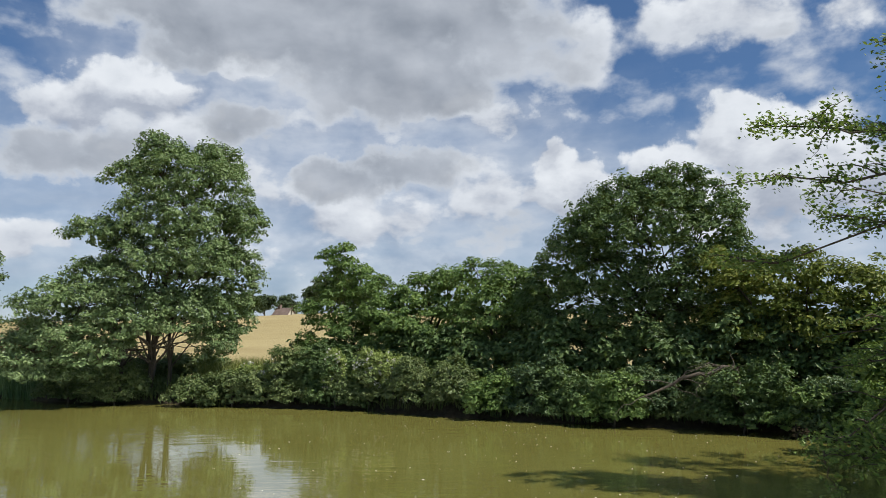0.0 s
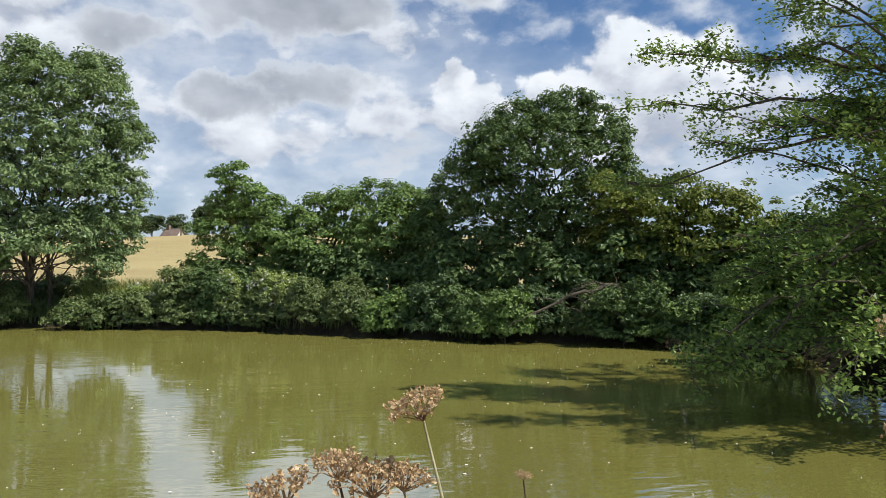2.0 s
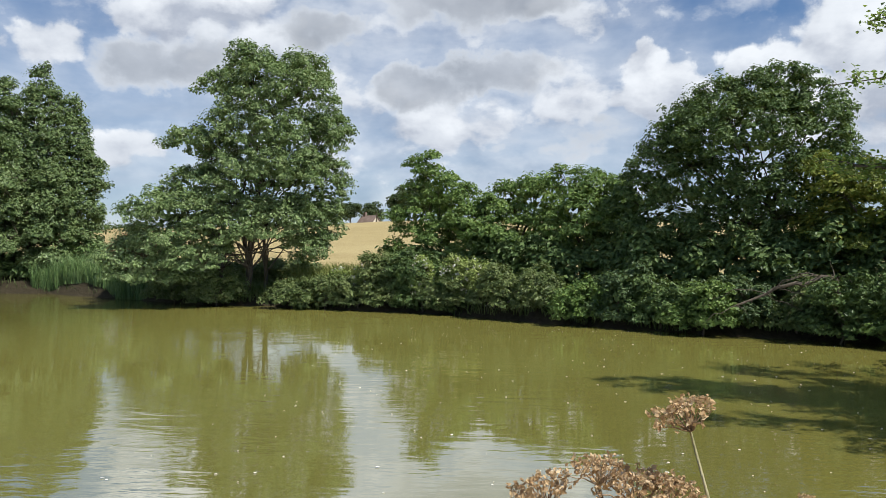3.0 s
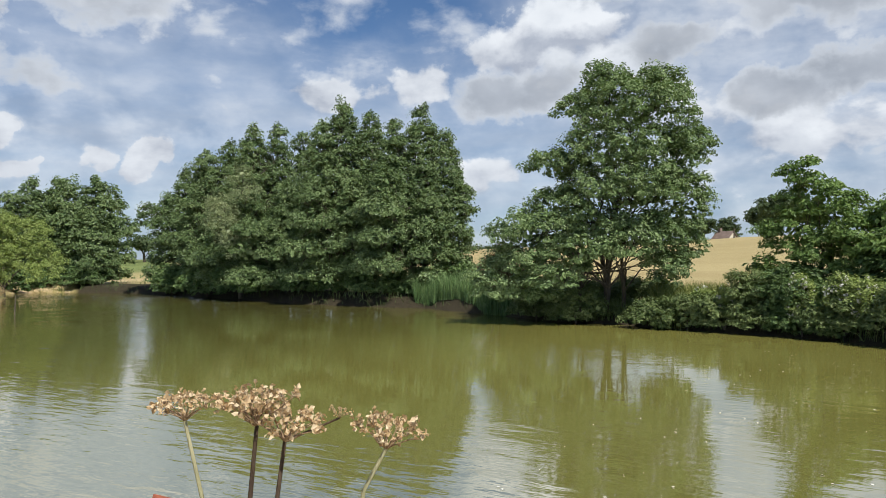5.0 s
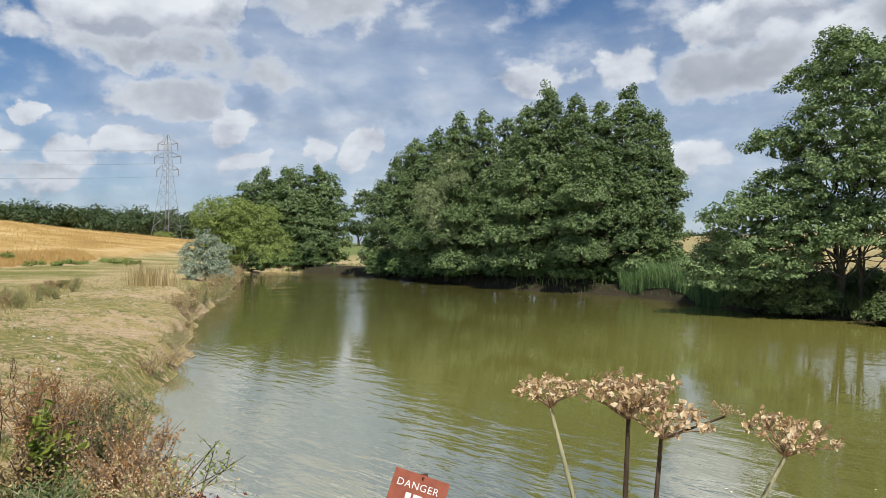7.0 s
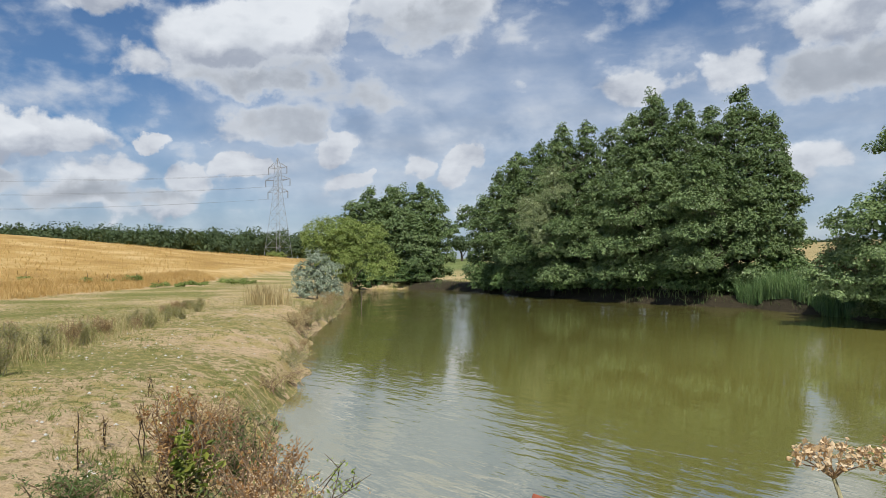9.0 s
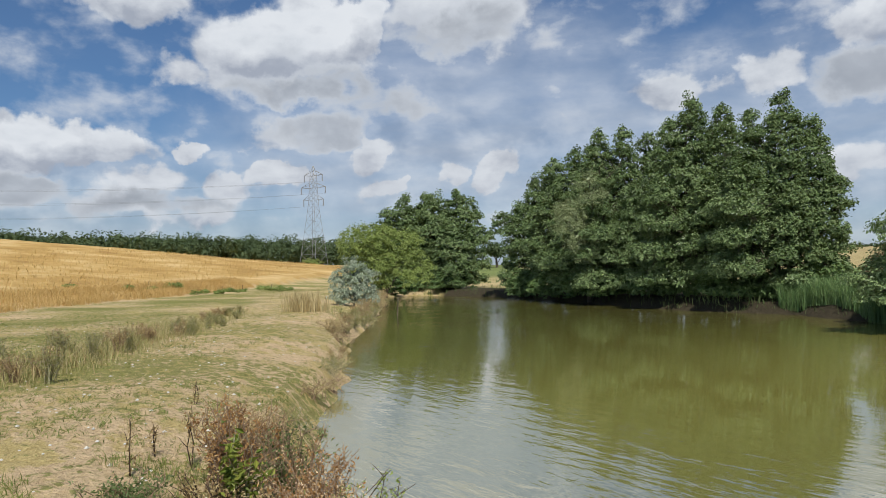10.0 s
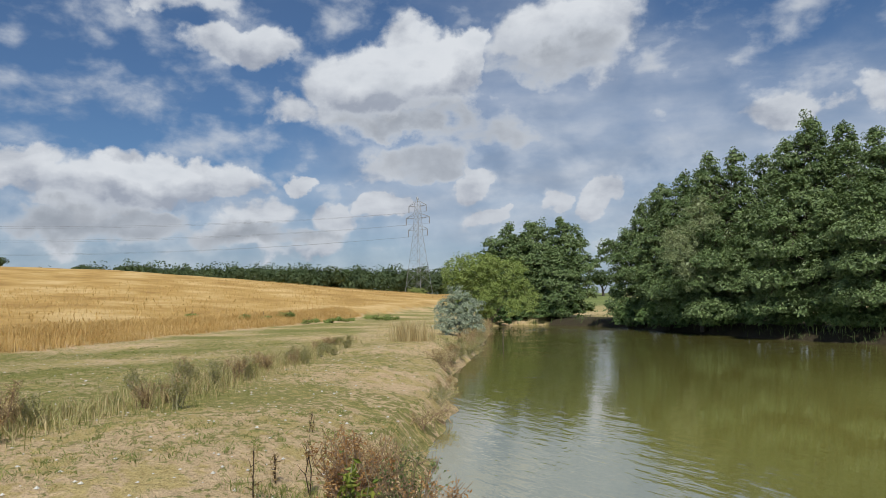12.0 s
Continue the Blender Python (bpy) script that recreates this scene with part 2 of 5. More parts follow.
class Mat:
    """A node material with short ways to add nodes."""

    def __init__(self, name):
        self.m = bpy.data.materials.new(name)
        self.m.use_nodes = True
        self.t = self.m.node_tree
        self.b = self.t.nodes["Principled BSDF"]
        self.out = self.t.nodes["Material Output"]

    def put(self, socket, v):
        if isinstance(v, (int, float)):
            socket.default_value = v
        elif isinstance(v, tuple):
            socket.default_value = (*v, 1) if len(socket.default_value) == 4 and len(v) == 3 else v
        else:
            self.t.links.new(v, socket)

    def set(self, **kw):
        names = {"color": "Base Color", "rough": "Roughness", "metal": "Metallic", "normal": "Normal", "spec": "Specular IOR Level", "ior": "IOR"}
        for k, v in kw.items():
            self.put(self.b.inputs[names[k]], v)
        return self

    def coord(self, kind="Object"):
        return self.t.nodes.new("ShaderNodeTexCoord").outputs[kind]

    def place(self):
        return self.t.nodes.new("ShaderNodeNewGeometry").outputs["Position"]

    def island(self):
        return self.t.nodes.new("ShaderNodeNewGeometry").outputs["Random Per Island"]

    def random(self):
        return self.t.nodes.new("ShaderNodeObjectInfo").outputs["Random"]

    def noise(self, vec, scale, detail=5, rough=0.55, out="Fac", dist=0.0):
        n = self.t.nodes.new("ShaderNodeTexNoise")
        for k, v in (("Scale", scale), ("Detail", detail), ("Roughness", rough), ("Distortion", dist)):
            n.inputs[k].default_value = v
        if vec is not None:
            self.t.links.new(vec, n.inputs["Vector"])
        return n.outputs[out]

    def scaled(self, vec, s):
        n = self.t.nodes.new("ShaderNodeVectorMath")
        n.operation = "MULTIPLY"
        self.t.links.new(vec, n.inputs[0])
        n.inputs[1].default_value = s
        return n.outputs[0]

    def math(self, op, a, b=0.0, c=0.0, clamp=False):
        n = self.t.nodes.new("ShaderNodeMath")
        n.operation, n.use_clamp = op, clamp
        for i, v in enumerate((a, b, c)):
            self.put(n.inputs[i], v)
        return n.outputs[0]

    def step(self, v, lo, hi):
        n = self.t.nodes.new("ShaderNodeMapRange")
        n.interpolation_type = "SMOOTHSTEP"
        self.t.links.new(v, n.inputs[0])
        n.inputs[1].default_value, n.inputs[2].default_value = lo, hi
        return n.outputs[0]

    def mix(self, fac, a, b):
        n = self.t.nodes.new("ShaderNodeMix")
        n.data_type = "RGBA"
        for s, v in ((0, fac), (6, a), (7, b)):
            self.put(n.inputs[s], v)
        return n.outputs[2]

    def ramp(self, fac, *stops):
        n = self.t.nodes.new("ShaderNodeValToRGB")
        e = n.color_ramp.elements
        while len(e) < len(stops):
            e.new(0.5)
        for el, (p, c) in zip(e, stops):
            el.position, el.color = p, (*c, 1)
        self.t.links.new(fac, n.inputs[0])
        return n.outputs[0]

    def bump(self, h, strength=0.3, dist=0.02, normal=None):
        n = self.t.nodes.new("ShaderNodeBump")
        n.inputs["Strength"].default_value, n.inputs["Distance"].default_value = strength, dist
        self.t.links.new(h, n.inputs["Height"])
        if normal is not None:
            self.t.links.new(normal, n.inputs["Normal"])
        return n.outputs[0]

    def lucent(self, color, amount):
        """Lets part of the light through, as leaves do."""
        tr = self.t.nodes.new("ShaderNodeBsdfTranslucent")
        self.put(tr.inputs["Color"], color)
        mx = self.t.nodes.new("ShaderNodeMixShader")
        mx.inputs[0].default_value = amount
        self.t.links.new(self.b.outputs[0], mx.inputs[1])
        self.t.links.new(tr.outputs[0], mx.inputs[2])
        self.t.links.new(mx.outputs[0], self.out.inputs["Surface"])
        return self


def leaf_mat(name, dark, mid, light, lucent=0.22, rough=0.45, glow=(0.24, 0.32, 0.03), patch=0.5):
    m = Mat(name)
    big = m.noise(m.place(), patch, 3, 0.5)
    mixv = m.math("ADD", m.math("MULTIPLY", m.island(), 0.55), m.math("MULTIPLY", big, 0.6), clamp=True)
    col = m.ramp(mixv, (0.12, dark), (0.52, mid), (0.95, light))
    m.set(color=col, rough=rough, spec=0.22)
    return m.lucent(m.mix(0.5, col, glow), lucent).m


LEAF_ALDER = leaf_mat("alder_leaf", (0.040, 0.068, 0.027), (0.128, 0.186, 0.068), (0.262, 0.332, 0.145), rough=0.36, lucent=0.17)
LEAF_ALDER_PALE = leaf_mat("broad_alder_leaf", (0.054, 0.090, 0.036), (0.168, 0.240, 0.090), (0.330, 0.405, 0.185), rough=0.36, lucent=0.22)
LEAF_DARK = leaf_mat("dark_leaf", (0.032, 0.058, 0.020), (0.092, 0.148, 0.046), (0.195, 0.265, 0.095), lucent=0.18)
LEAF_HEDGE = leaf_mat("hedge_leaf", (0.044, 0.084, 0.023), (0.140, 0.222, 0.058), (0.295, 0.390, 0.120), lucent=0.26)
LEAF_YELLOW = leaf_mat("yellowing_leaf", (0.061, 0.095, 0.016), (0.149, 0.189, 0.030), (0.311, 0.311, 0.061))
LEAF_NEAR = leaf_mat("hawthorn_leaf", (0.040, 0.074, 0.019), (0.138, 0.224, 0.052), (0.330, 0.415, 0.105), lucent=0.32)
LEAF_WILLOW = leaf_mat("willow_leaf", (0.118, 0.164, 0.042), (0.240, 0.302, 0.080), (0.390, 0.450, 0.150))
LEAF_PALE = leaf_mat("pale_willow_leaf", (0.135, 0.169, 0.076), (0.254, 0.295, 0.144), (0.405, 0.439, 0.236))
LEAF_SILVER = leaf_mat("silver_leaf", (0.190, 0.230, 0.150), (0.350, 0.405, 0.285), (0.570, 0.610, 0.470), glow=(0.3, 0.35, 0.3))
LEAF_BLUE = leaf_mat("bank_shrub_leaf", (0.038, 0.068, 0.031), (0.082, 0.130, 0.052), (0.165, 0.220, 0.098))
LEAF_NETTLE = leaf_mat("nettle_leaf", (0.063, 0.099, 0.032), (0.135, 0.180, 0.061), (0.252, 0.288, 0.117))
LEAF_BROWN = leaf_mat("withered_leaf", (0.180, 0.115, 0.046), (0.420, 0.310, 0.140), (0.680, 0.560, 0.310), glow=(0.45, 0.33, 0.15), lucent=0.25, rough=0.6, patch=2.5)
LEAF_VERGE = leaf_mat("verge_leaf", (0.160, 0.165, 0.050), (0.310, 0.300, 0.110), (0.520, 0.460, 0.220), glow=(0.40, 0.36, 0.12), lucent=0.25, rough=0.6, patch=1.5)
LEAF_RUST = leaf_mat("rusty_leaf", (0.160, 0.075, 0.026), (0.360, 0.190, 0.070), (0.560, 0.360, 0.150), glow=(0.45, 0.25, 0.08), lucent=0.25, rough=0.6, patch=3.0)
LEAF_RED = leaf_mat("reddened_leaf", (0.080, 0.016, 0.014), (0.150, 0.032, 0.026), (0.230, 0.080, 0.050), glow=(0.3, 0.05, 0.04), lucent=0.25)
LEAF_WOODS = leaf_mat("distant_leaf", (0.040, 0.062, 0.030), (0.066, 0.096, 0.044), (0.110, 0.145, 0.066), patch=0.06, rough=0.7)
REED_LEAF = leaf_mat("reed_blade", (0.055, 0.105, 0.036), (0.120, 0.200, 0.065), (0.240, 0.330, 0.125), glow=(0.2, 0.3, 0.06))
GRASS_DRY = leaf_mat("dry_grass_blade", (0.260, 0.190, 0.080), (0.460, 0.360, 0.170), (0.680, 0.570, 0.320), glow=(0.5, 0.4, 0.2), lucent=0.25, rough=0.6)
GRASS_GREEN = leaf_mat("grass_blade", (0.085, 0.125, 0.026), (0.180, 0.220, 0.050), (0.340, 0.320, 0.110), glow=(0.25, 0.28, 0.05), rough=0.55)
BANK_BLADE = leaf_mat("sedge_blade", (0.045, 0.068, 0.022), (0.095, 0.130, 0.042), (0.180, 0.215, 0.080), rough=0.55)
CROP = leaf_mat("ripe_wheat", (0.350, 0.225, 0.070), (0.520, 0.350, 0.125), (0.680, 0.500, 0.220), glow=(0.6, 0.4, 0.12), lucent=0.25, rough=0.6, patch=0.15)
PETAL = leaf_mat("white_blossom", (0.50, 0.47, 0.38), (0.70, 0.67, 0.58), (0.85, 0.83, 0.76), glow=(0.6, 0.6, 0.5))
SEED = leaf_mat("dry_seed_head", (0.210, 0.120, 0.054), (0.560, 0.390, 0.210), (0.880, 0.720, 0.480), glow=(0.6, 0.4, 0.2), lucent=0.25, rough=0.55)


def bark_mat(name, a, b):
    m = Mat(name)
    v = m.scaled(m.coord(), (9.0, 9.0, 1.6))
    n = m.noise(v, 2.0, 6, 0.65)
    m.set(color=m.ramp(n, (0.3, a), (0.7, b)), rough=0.9, spec=0.2, normal=m.bump(n, 0.7, 0.03))
    return m.m


BARK = bark_mat("bark", (0.050, 0.040, 0.028), (0.150, 0.125, 0.090))
BARK_DEAD = bark_mat("weathered_dead_wood", (0.070, 0.056, 0.040), (0.170, 0.140, 0.105))
STEM = bark_mat("dry_stem", (0.200, 0.120, 0.070), (0.450, 0.330, 0.210))
STEM_GREEN = bark_mat("pale_green_stem", (0.260, 0.240, 0.120), (0.460, 0.420, 0.260))
STEM_DARK = bark_mat("dark_stem", (0.045, 0.030, 0.020), (0.120, 0.080, 0.050))


def water_mat():
    m = Mat("murky_pond_water")
    p = m.place()
    # wind ripples in short crests, and calmer lanes between them
    lane = m.step(m.noise(m.scaled(p, (1.0, 1.6, 0)), 0.10, 3, 0.5), 0.36, 0.66)
    r1 = m.noise(m.scaled(p, (0.5, 1.6, 1)), 1.5, 2, 0.45, dist=0.4)
    r2 = m.noise(m.scaled(p, (0.45, 1.5, 1)), 4.5, 2, 0.45, dist=0.4)
    r3 = m.noise(m.scaled(p, (0.6, 1.7, 1)), 11.0, 2, 0.5, dist=0.3)
    h = m.math("ADD", m.math("MULTIPLY", r1, 0.55), m.math("MULTIPLY", r2, 0.36))
    h = m.math("ADD", h, m.math("MULTIPLY", r3, 0.10))
    sep_p = m.t.nodes.new("ShaderNodeSeparateXYZ")
    m.t.links.new(p, sep_p.inputs[0])
    calm = m.step(sep_p.outputs[0], -36.0, -13.0)
    h = m.math("MULTIPLY", h, m.math("MULTIPLY_ADD", lane, 1.0, 0.14))
    # a breeze along the far reach raises crests across its length
    turned = m.t.nodes.new("ShaderNodeMapping")
    m.t.links.new(p, turned.inputs[0])
    turned.inputs["Rotation"].default_value = (0, 0, radians(33))
    across = m.scaled(turned.outputs[0], (1.7, 0.45, 1))
    f1 = m.noise(across, 1.3, 2, 0.5, dist=0.3)
    f2 = m.noise(across, 3.6, 2, 0.5, dist=0.3)
    gust = m.math("MULTIPLY_ADD", m.step(m.noise(p, 0.16, 3, 0.55), 0.38, 0.60), 1.0, 0.15)
    far = m.math("MULTIPLY", m.math("ADD", m.math("MULTIPLY", f1, 1.1), m.math("MULTIPLY", f2, 0.6)), gust)
    h = m.math("ADD", h, m.math("MULTIPLY", far, m.math("MULTIPLY_ADD", calm, -1.3, 1.3)))
    # silt mottling; the dimmer light of the far reach is put into the colour
    mud_shade = m.math("MULTIPLY_ADD", m.noise(p, 0.12, 4, 0.6), 0.35, m.step(sep_p.outputs[0], -24.0, -6.0))
    m.set(color=m.ramp(mud_shade, (0.15, (0.086, 0.080, 0.021)), (0.60, (0.140, 0.129, 0.032)), (1.0, (0.222, 0.204, 0.050))), rough=0.02, ior=3.1, spec=1.0, normal=m.bump(h, 0.34, 0.05))
    return m.m


def ground_mat():
    """Dry bank turf with bare earth, greener strips and the stubble and ripe crop beyond. The zones come from the sheet's own layers."""
    m = Mat("dry_turf_and_earth")
    p = m.place()

    def layer(name):
        n = m.t.nodes.new("ShaderNodeAttribute")
        n.attribute_name = name
        return n.outputs["Fac"]

    fine = m.noise(p, 9.0, 6, 0.7)
    grit = m.noise(p, 42.0, 4, 0.7)
    mid = m.noise(m.scaled(p, (1.0, 1.8, 1)), 1.1, 5, 0.65)
    wide = m.noise(p, 0.16, 4, 0.55)
    tuft = m.noise(m.scaled(p, (1.0, 1.5, 1)), 5.2, 5, 0.68, dist=0.3)
    earth = m.ramp(m.math("MULTIPLY_ADD", grit, 0.5, m.math("MULTIPLY", fine, 0.5)), (0.34, (0.430, 0.295, 0.150)), (0.66, (0.780, 0.590, 0.370)))
    straw = m.ramp(m.math("MULTIPLY_ADD", grit, 0.6, m.math("MULTIPLY", tuft, 0.4)), (0.34, (0.330, 0.245, 0.085)), (0.66, (0.700, 0.550, 0.255)))
    green = m.ramp(m.math("MULTIPLY_ADD", grit, 0.6, m.math("MULTIPLY", fine, 0.4)), (0.34, (0.110, 0.128, 0.028)), (0.66, (0.330, 0.310, 0.090)))
    # bleached turf, worn through to the earth in patches, with darker living tufts
    col = m.mix(m.step(m.math("ADD", m.math("MULTIPLY", mid, 0.7), m.math("MULTIPLY", tuft, 0.4)), 0.49, 0.56), straw, earth)
    alive = m.math("ADD", m.math("MULTIPLY", tuft, 0.65), m.math("MULTIPLY", wide, 0.45))
    col = m.mix(m.math("MULTIPLY", m.step(alive, 0.555, 0.60), 0.85), col, green)
    col = m.mix(m.math("MULTIPLY", layer("green"), m.step(m.math("ADD", m.math("MULTIPLY", wide, 0.6), m.math("MULTIPLY", tuft, 0.4)), 0.40, 0.60)), col, green)
    col = m.mix(layer("track"), col, earth)
    tram = m.noise(m.scaled(p, (0.10, 0.16, 1)), 0.9, 5, 0.62)
    crop = m.ramp(m.math("MULTIPLY_ADD", tram, 0.65, m.math("MULTIPLY", fine, 0.35)), (0.36, (0.320, 0.185, 0.055)), (0.50, (0.500, 0.320, 0.105)), (0.64, (0.680, 0.490, 0.230)))
    col = m.mix(layer("crop"), col, crop)
    pale = m.ramp(m.math("MULTIPLY_ADD", tram, 0.5, m.math("MULTIPLY", fine, 0.5)), (0.3, (0.340, 0.260, 0.110)), (0.7, (0.520, 0.420, 0.210)))
    col = m.mix(layer("stubble"), col, pale)
    col = m.mix(layer("meadow"), col, m.ramp(tram, (0.3, (0.13, 0.17, 0.05)), (0.7, (0.24, 0.27, 0.09))))
    # wet mud at the waterline; higher up its dark colour stands for shade
    col = m.mix(layer("mud_shade"), col, m.ramp(fine, (0.3, (0.030, 0.025, 0.014)), (0.7, (0.075, 0.060, 0.036))))
    m.set(color=col, rough=0.95, spec=0.15, normal=m.bump(m.math("ADD", fine, m.math("MULTIPLY", tuft, 1.2)), 1.0, 0.08))
    return m.m


def plain(name, a, b, rough=0.6, scale=6.0, metal=0.0, bump=0.2):
    m = Mat(name)
    n = m.noise(m.coord(), scale, 5, 0.6)
    m.set(color=m.ramp(n, (0.3, a), (0.7, b)), rough=rough, metal=metal, normal=m.bump(n, bump, 0.01))
    return m.m


WATER = water_mat()
GROUND = ground_mat()
STEEL = plain("galvanised_steel", (0.20, 0.21, 0.22), (0.34, 0.35, 0.36), 0.55, 0.5, 0.3)
CABLE = plain("cable", (0.10, 0.10, 0.11), (0.15, 0.15, 0.16), 0.6)
ROOF = plain("old_roof_tile", (0.15, 0.105, 0.085), (0.26, 0.190, 0.155), 0.9, 1.2)
RENDER_WALL = plain("cream_render", (0.55, 0.50, 0.40), (0.68, 0.63, 0.52), 0.9, 0.8)
WINDOW_DARK = plain("dark_window", (0.03, 0.03, 0.035), (0.05, 0.05, 0.055), 0.1)
SIGN_PAINT = plain("weathered_red_paint", (0.190, 0.042, 0.018), (0.340, 0.085, 0.034), 0.55, 14.0)
SIGN_WHITE = plain("white_lettering", (0.62, 0.60, 0.56), (0.82, 0.80, 0.76), 0.6, 30.0)
SIGN_POST = plain("rusty_post", (0.10, 0.045, 0.025), (0.20, 0.085, 0.045), 0.8, 18.0)
FLECK = plain("pale_floating_fleck", (0.62, 0.60, 0.52), (0.80, 0.78, 0.70), 0.7)
FLINT = plain("pale_flint", (0.48, 0.45, 0.38), (0.75, 0.72, 0.66), 0.7, 20.0)

# ---- mesh helpers ----
RNG = np.random.default_rng(7)
THICK, LUSH, HEART = 1.25, 1.45, 2.2  # how closely clumps and leaves stand


def mesh_of(name, verts, faces, mat, smooth=False):
    """A mesh from arrays; all faces have the same number of corners."""
    verts, faces = np.asarray(verts, np.float32), np.asarray(faces, np.int32)
    me = bpy.data.meshes.new(name)
    n, k = faces.shape
    me.vertices.add(len(verts))
    me.vertices.foreach_set("co", verts.ravel())
    me.loops.add(n * k)
    me.loops.foreach_set("vertex_index", faces.ravel())
    me.polygons.add(n)
    me.polygons.foreach_set("loop_start", np.arange(0, n * k, k, dtype=np.int32))
    me.polygons.foreach_set("use_smooth", np.full(n, smooth))
    me.update(calc_edges=True)
    me.materials.append(mat)
    return me


def part(name, me, parent=None, label="", category="", group="", kind=""):
    ob = new(name, me)
    ob.parent = parent
    return tagged(ob, label, category, group, kind)


def thing(name, place, label, category, group="", turn=0.0):
    ob = new(name)
    ob.location, ob.rotation_euler = place, (0, 0, radians(turn))
    return tagged(ob, label, category, group)


def bm_part(name, bm, mat, parent=None, label="", category="", group="", kind=""):
    me = bpy.data.meshes.new(name)
    bm.to_mesh(me)
    bm.free()
    me.materials.append(mat)
    return part(name, me, parent, label, category, group, kind)


def unit(v):
    return v / np.maximum(np.linalg.norm(v, axis=-1, keepdims=True), 1e-9)


def leaf_arrays(c, n, length, ratio=0.55, fold=0.12, axis=None):
    """Folded four-cornered leaves: centres, facing, lengths."""
    k = len(c)
    a = RNG.normal(size=(k, 3)) if axis is None else axis
    a = unit(a - n * np.sum(a * n, axis=1, keepdims=True))
    b = np.cross(n, a)
    ln = np.broadcast_to(np.asarray(length, float), (k,))[:, None]
    v = np.stack([c - a * ln * 0.5, c + b * ln * ratio * 0.5 + n * ln * fold, c + a * ln * 0.5, c - b * ln * ratio * 0.5 + n * ln * fold], axis=1).reshape(-1, 3)
    i = np.arange(k)[:, None] * 4
    f = np.concatenate([i + [[0, 2, 1]], i + [[0, 3, 2]]], axis=1).reshape(-1, 3)
    return v, f


def blade_arrays(base, lean, height, width):
    """Grass blades: three-cornered, bent once."""
    k = len(base)
    side = unit(np.cross(lean + 1e-6, RNG.normal(size=(k, 3))))
    up = np.array([0, 0, 1.0])
    h = np.broadcast_to(np.asarray(height, float), (k,))[:, None]
    mid = base + up * h * 0.6 + lean * h * 0.25
    tip = base + up * h + lean * h * 0.8
    w = np.broadcast_to(np.asarray(width, float), (k,))[:, None]
    v = np.stack([base - side * w * 0.5, base + side * w * 0.5, mid - side * w * 0.4, mid + side * w * 0.4, tip], axis=1).reshape(-1, 3)
    i = np.arange(k)[:, None] * 5
    f = np.concatenate([i + [[0, 1, 3]], i + [[0, 3, 2]], i + [[2, 3, 4]]], axis=1).reshape(-1, 3)
    return v, f


def tube_arrays(points, radii, sides=6):
    """A tapered tube along points."""
    p, r = np.asarray(points, float), np.asarray(radii, float)
    d = unit(np.gradient(p, axis=0))
    ref = np.array([0.0, 0, 1]) if abs(d[0][2]) < 0.8 else np.array([1.0, 0, 0])
    u = unit(np.cross(d, ref))
    w = np.cross(d, u)
    a = np.linspace(0, 2 * np.pi, sides, endpoint=False)
    ring = np.cos(a)[None, :, None] * u[:, None, :] + np.sin(a)[None, :, None] * w[:, None, :]
    v = (p[:, None, :] + ring * r[:, None, None]).reshape(-1, 3)
    f = []
    for i in range(len(p) - 1):
        for j in range(sides):
            k = (j + 1) % sides
            f.append((i * sides + j, i * sides + k, (i + 1) * sides + k, (i + 1) * sides + j))
    return v, np.array(f)


def joined(rows):
    vs, fs, n = [], [], 0
    for v, f in rows:
        vs.append(v)
        fs.append(f + n)
        n += len(v)
    return np.concatenate(vs), np.concatenate(fs)


def bent(a, b, steps=5, sag=0.08, rng=RNG):
    """Points of a crooked limb from a to b."""
    a, b = np.asarray(a, float), np.asarray(b, float)
    t = np.linspace(0, 1, steps)[:, None]
    ln = np.linalg.norm(b - a)
    off = rng.normal(size=(steps, 3)) * ln * sag * 0.5
    off[0] = off[-1] = 0
    return a + (b - a) * t + off + np.array([0, 0, 1]) * (np.sin(t * np.pi) * ln * sag)


def clumps_of(lobes, per_area, inside=0.25):
    """Centres of leaf clumps over the skins of the lobes (and some inside), with their way out."""
    cs, outs = [], []
    for (x, y, z, rx, ry, rz) in lobes:
        n = max(4, int(per_area * THICK * (rx * ry + rx * rz + ry * rz) * 4.19))
        d = unit(RNG.normal(size=(n, 3)))
        r = np.where(RNG.random(n) < inside, RNG.uniform(0.35, 0.8, n), RNG.uniform(0.82, 1.12, n))[:, None]
        cs.append(np.array([x, y, z]) + d * r * np.array([rx, ry, rz]))
        outs.append(unit(d / np.array([rx, ry, rz])))
    return np.concatenate(cs), np.concatenate(outs)


def depth_in(points, lobes, skip=-1):
    """How deep each point lies in the other lobes: below 1 inside, 0 at a lobe's middle."""
    best = np.full(len(points), 9.0)
    for i, (x, y, z, rx, ry, rz) in enumerate(lobes):
        if i != skip:
            best = np.minimum(best, np.linalg.norm((points - [x, y, z]) / [rx, ry, rz], axis=1))
    return best


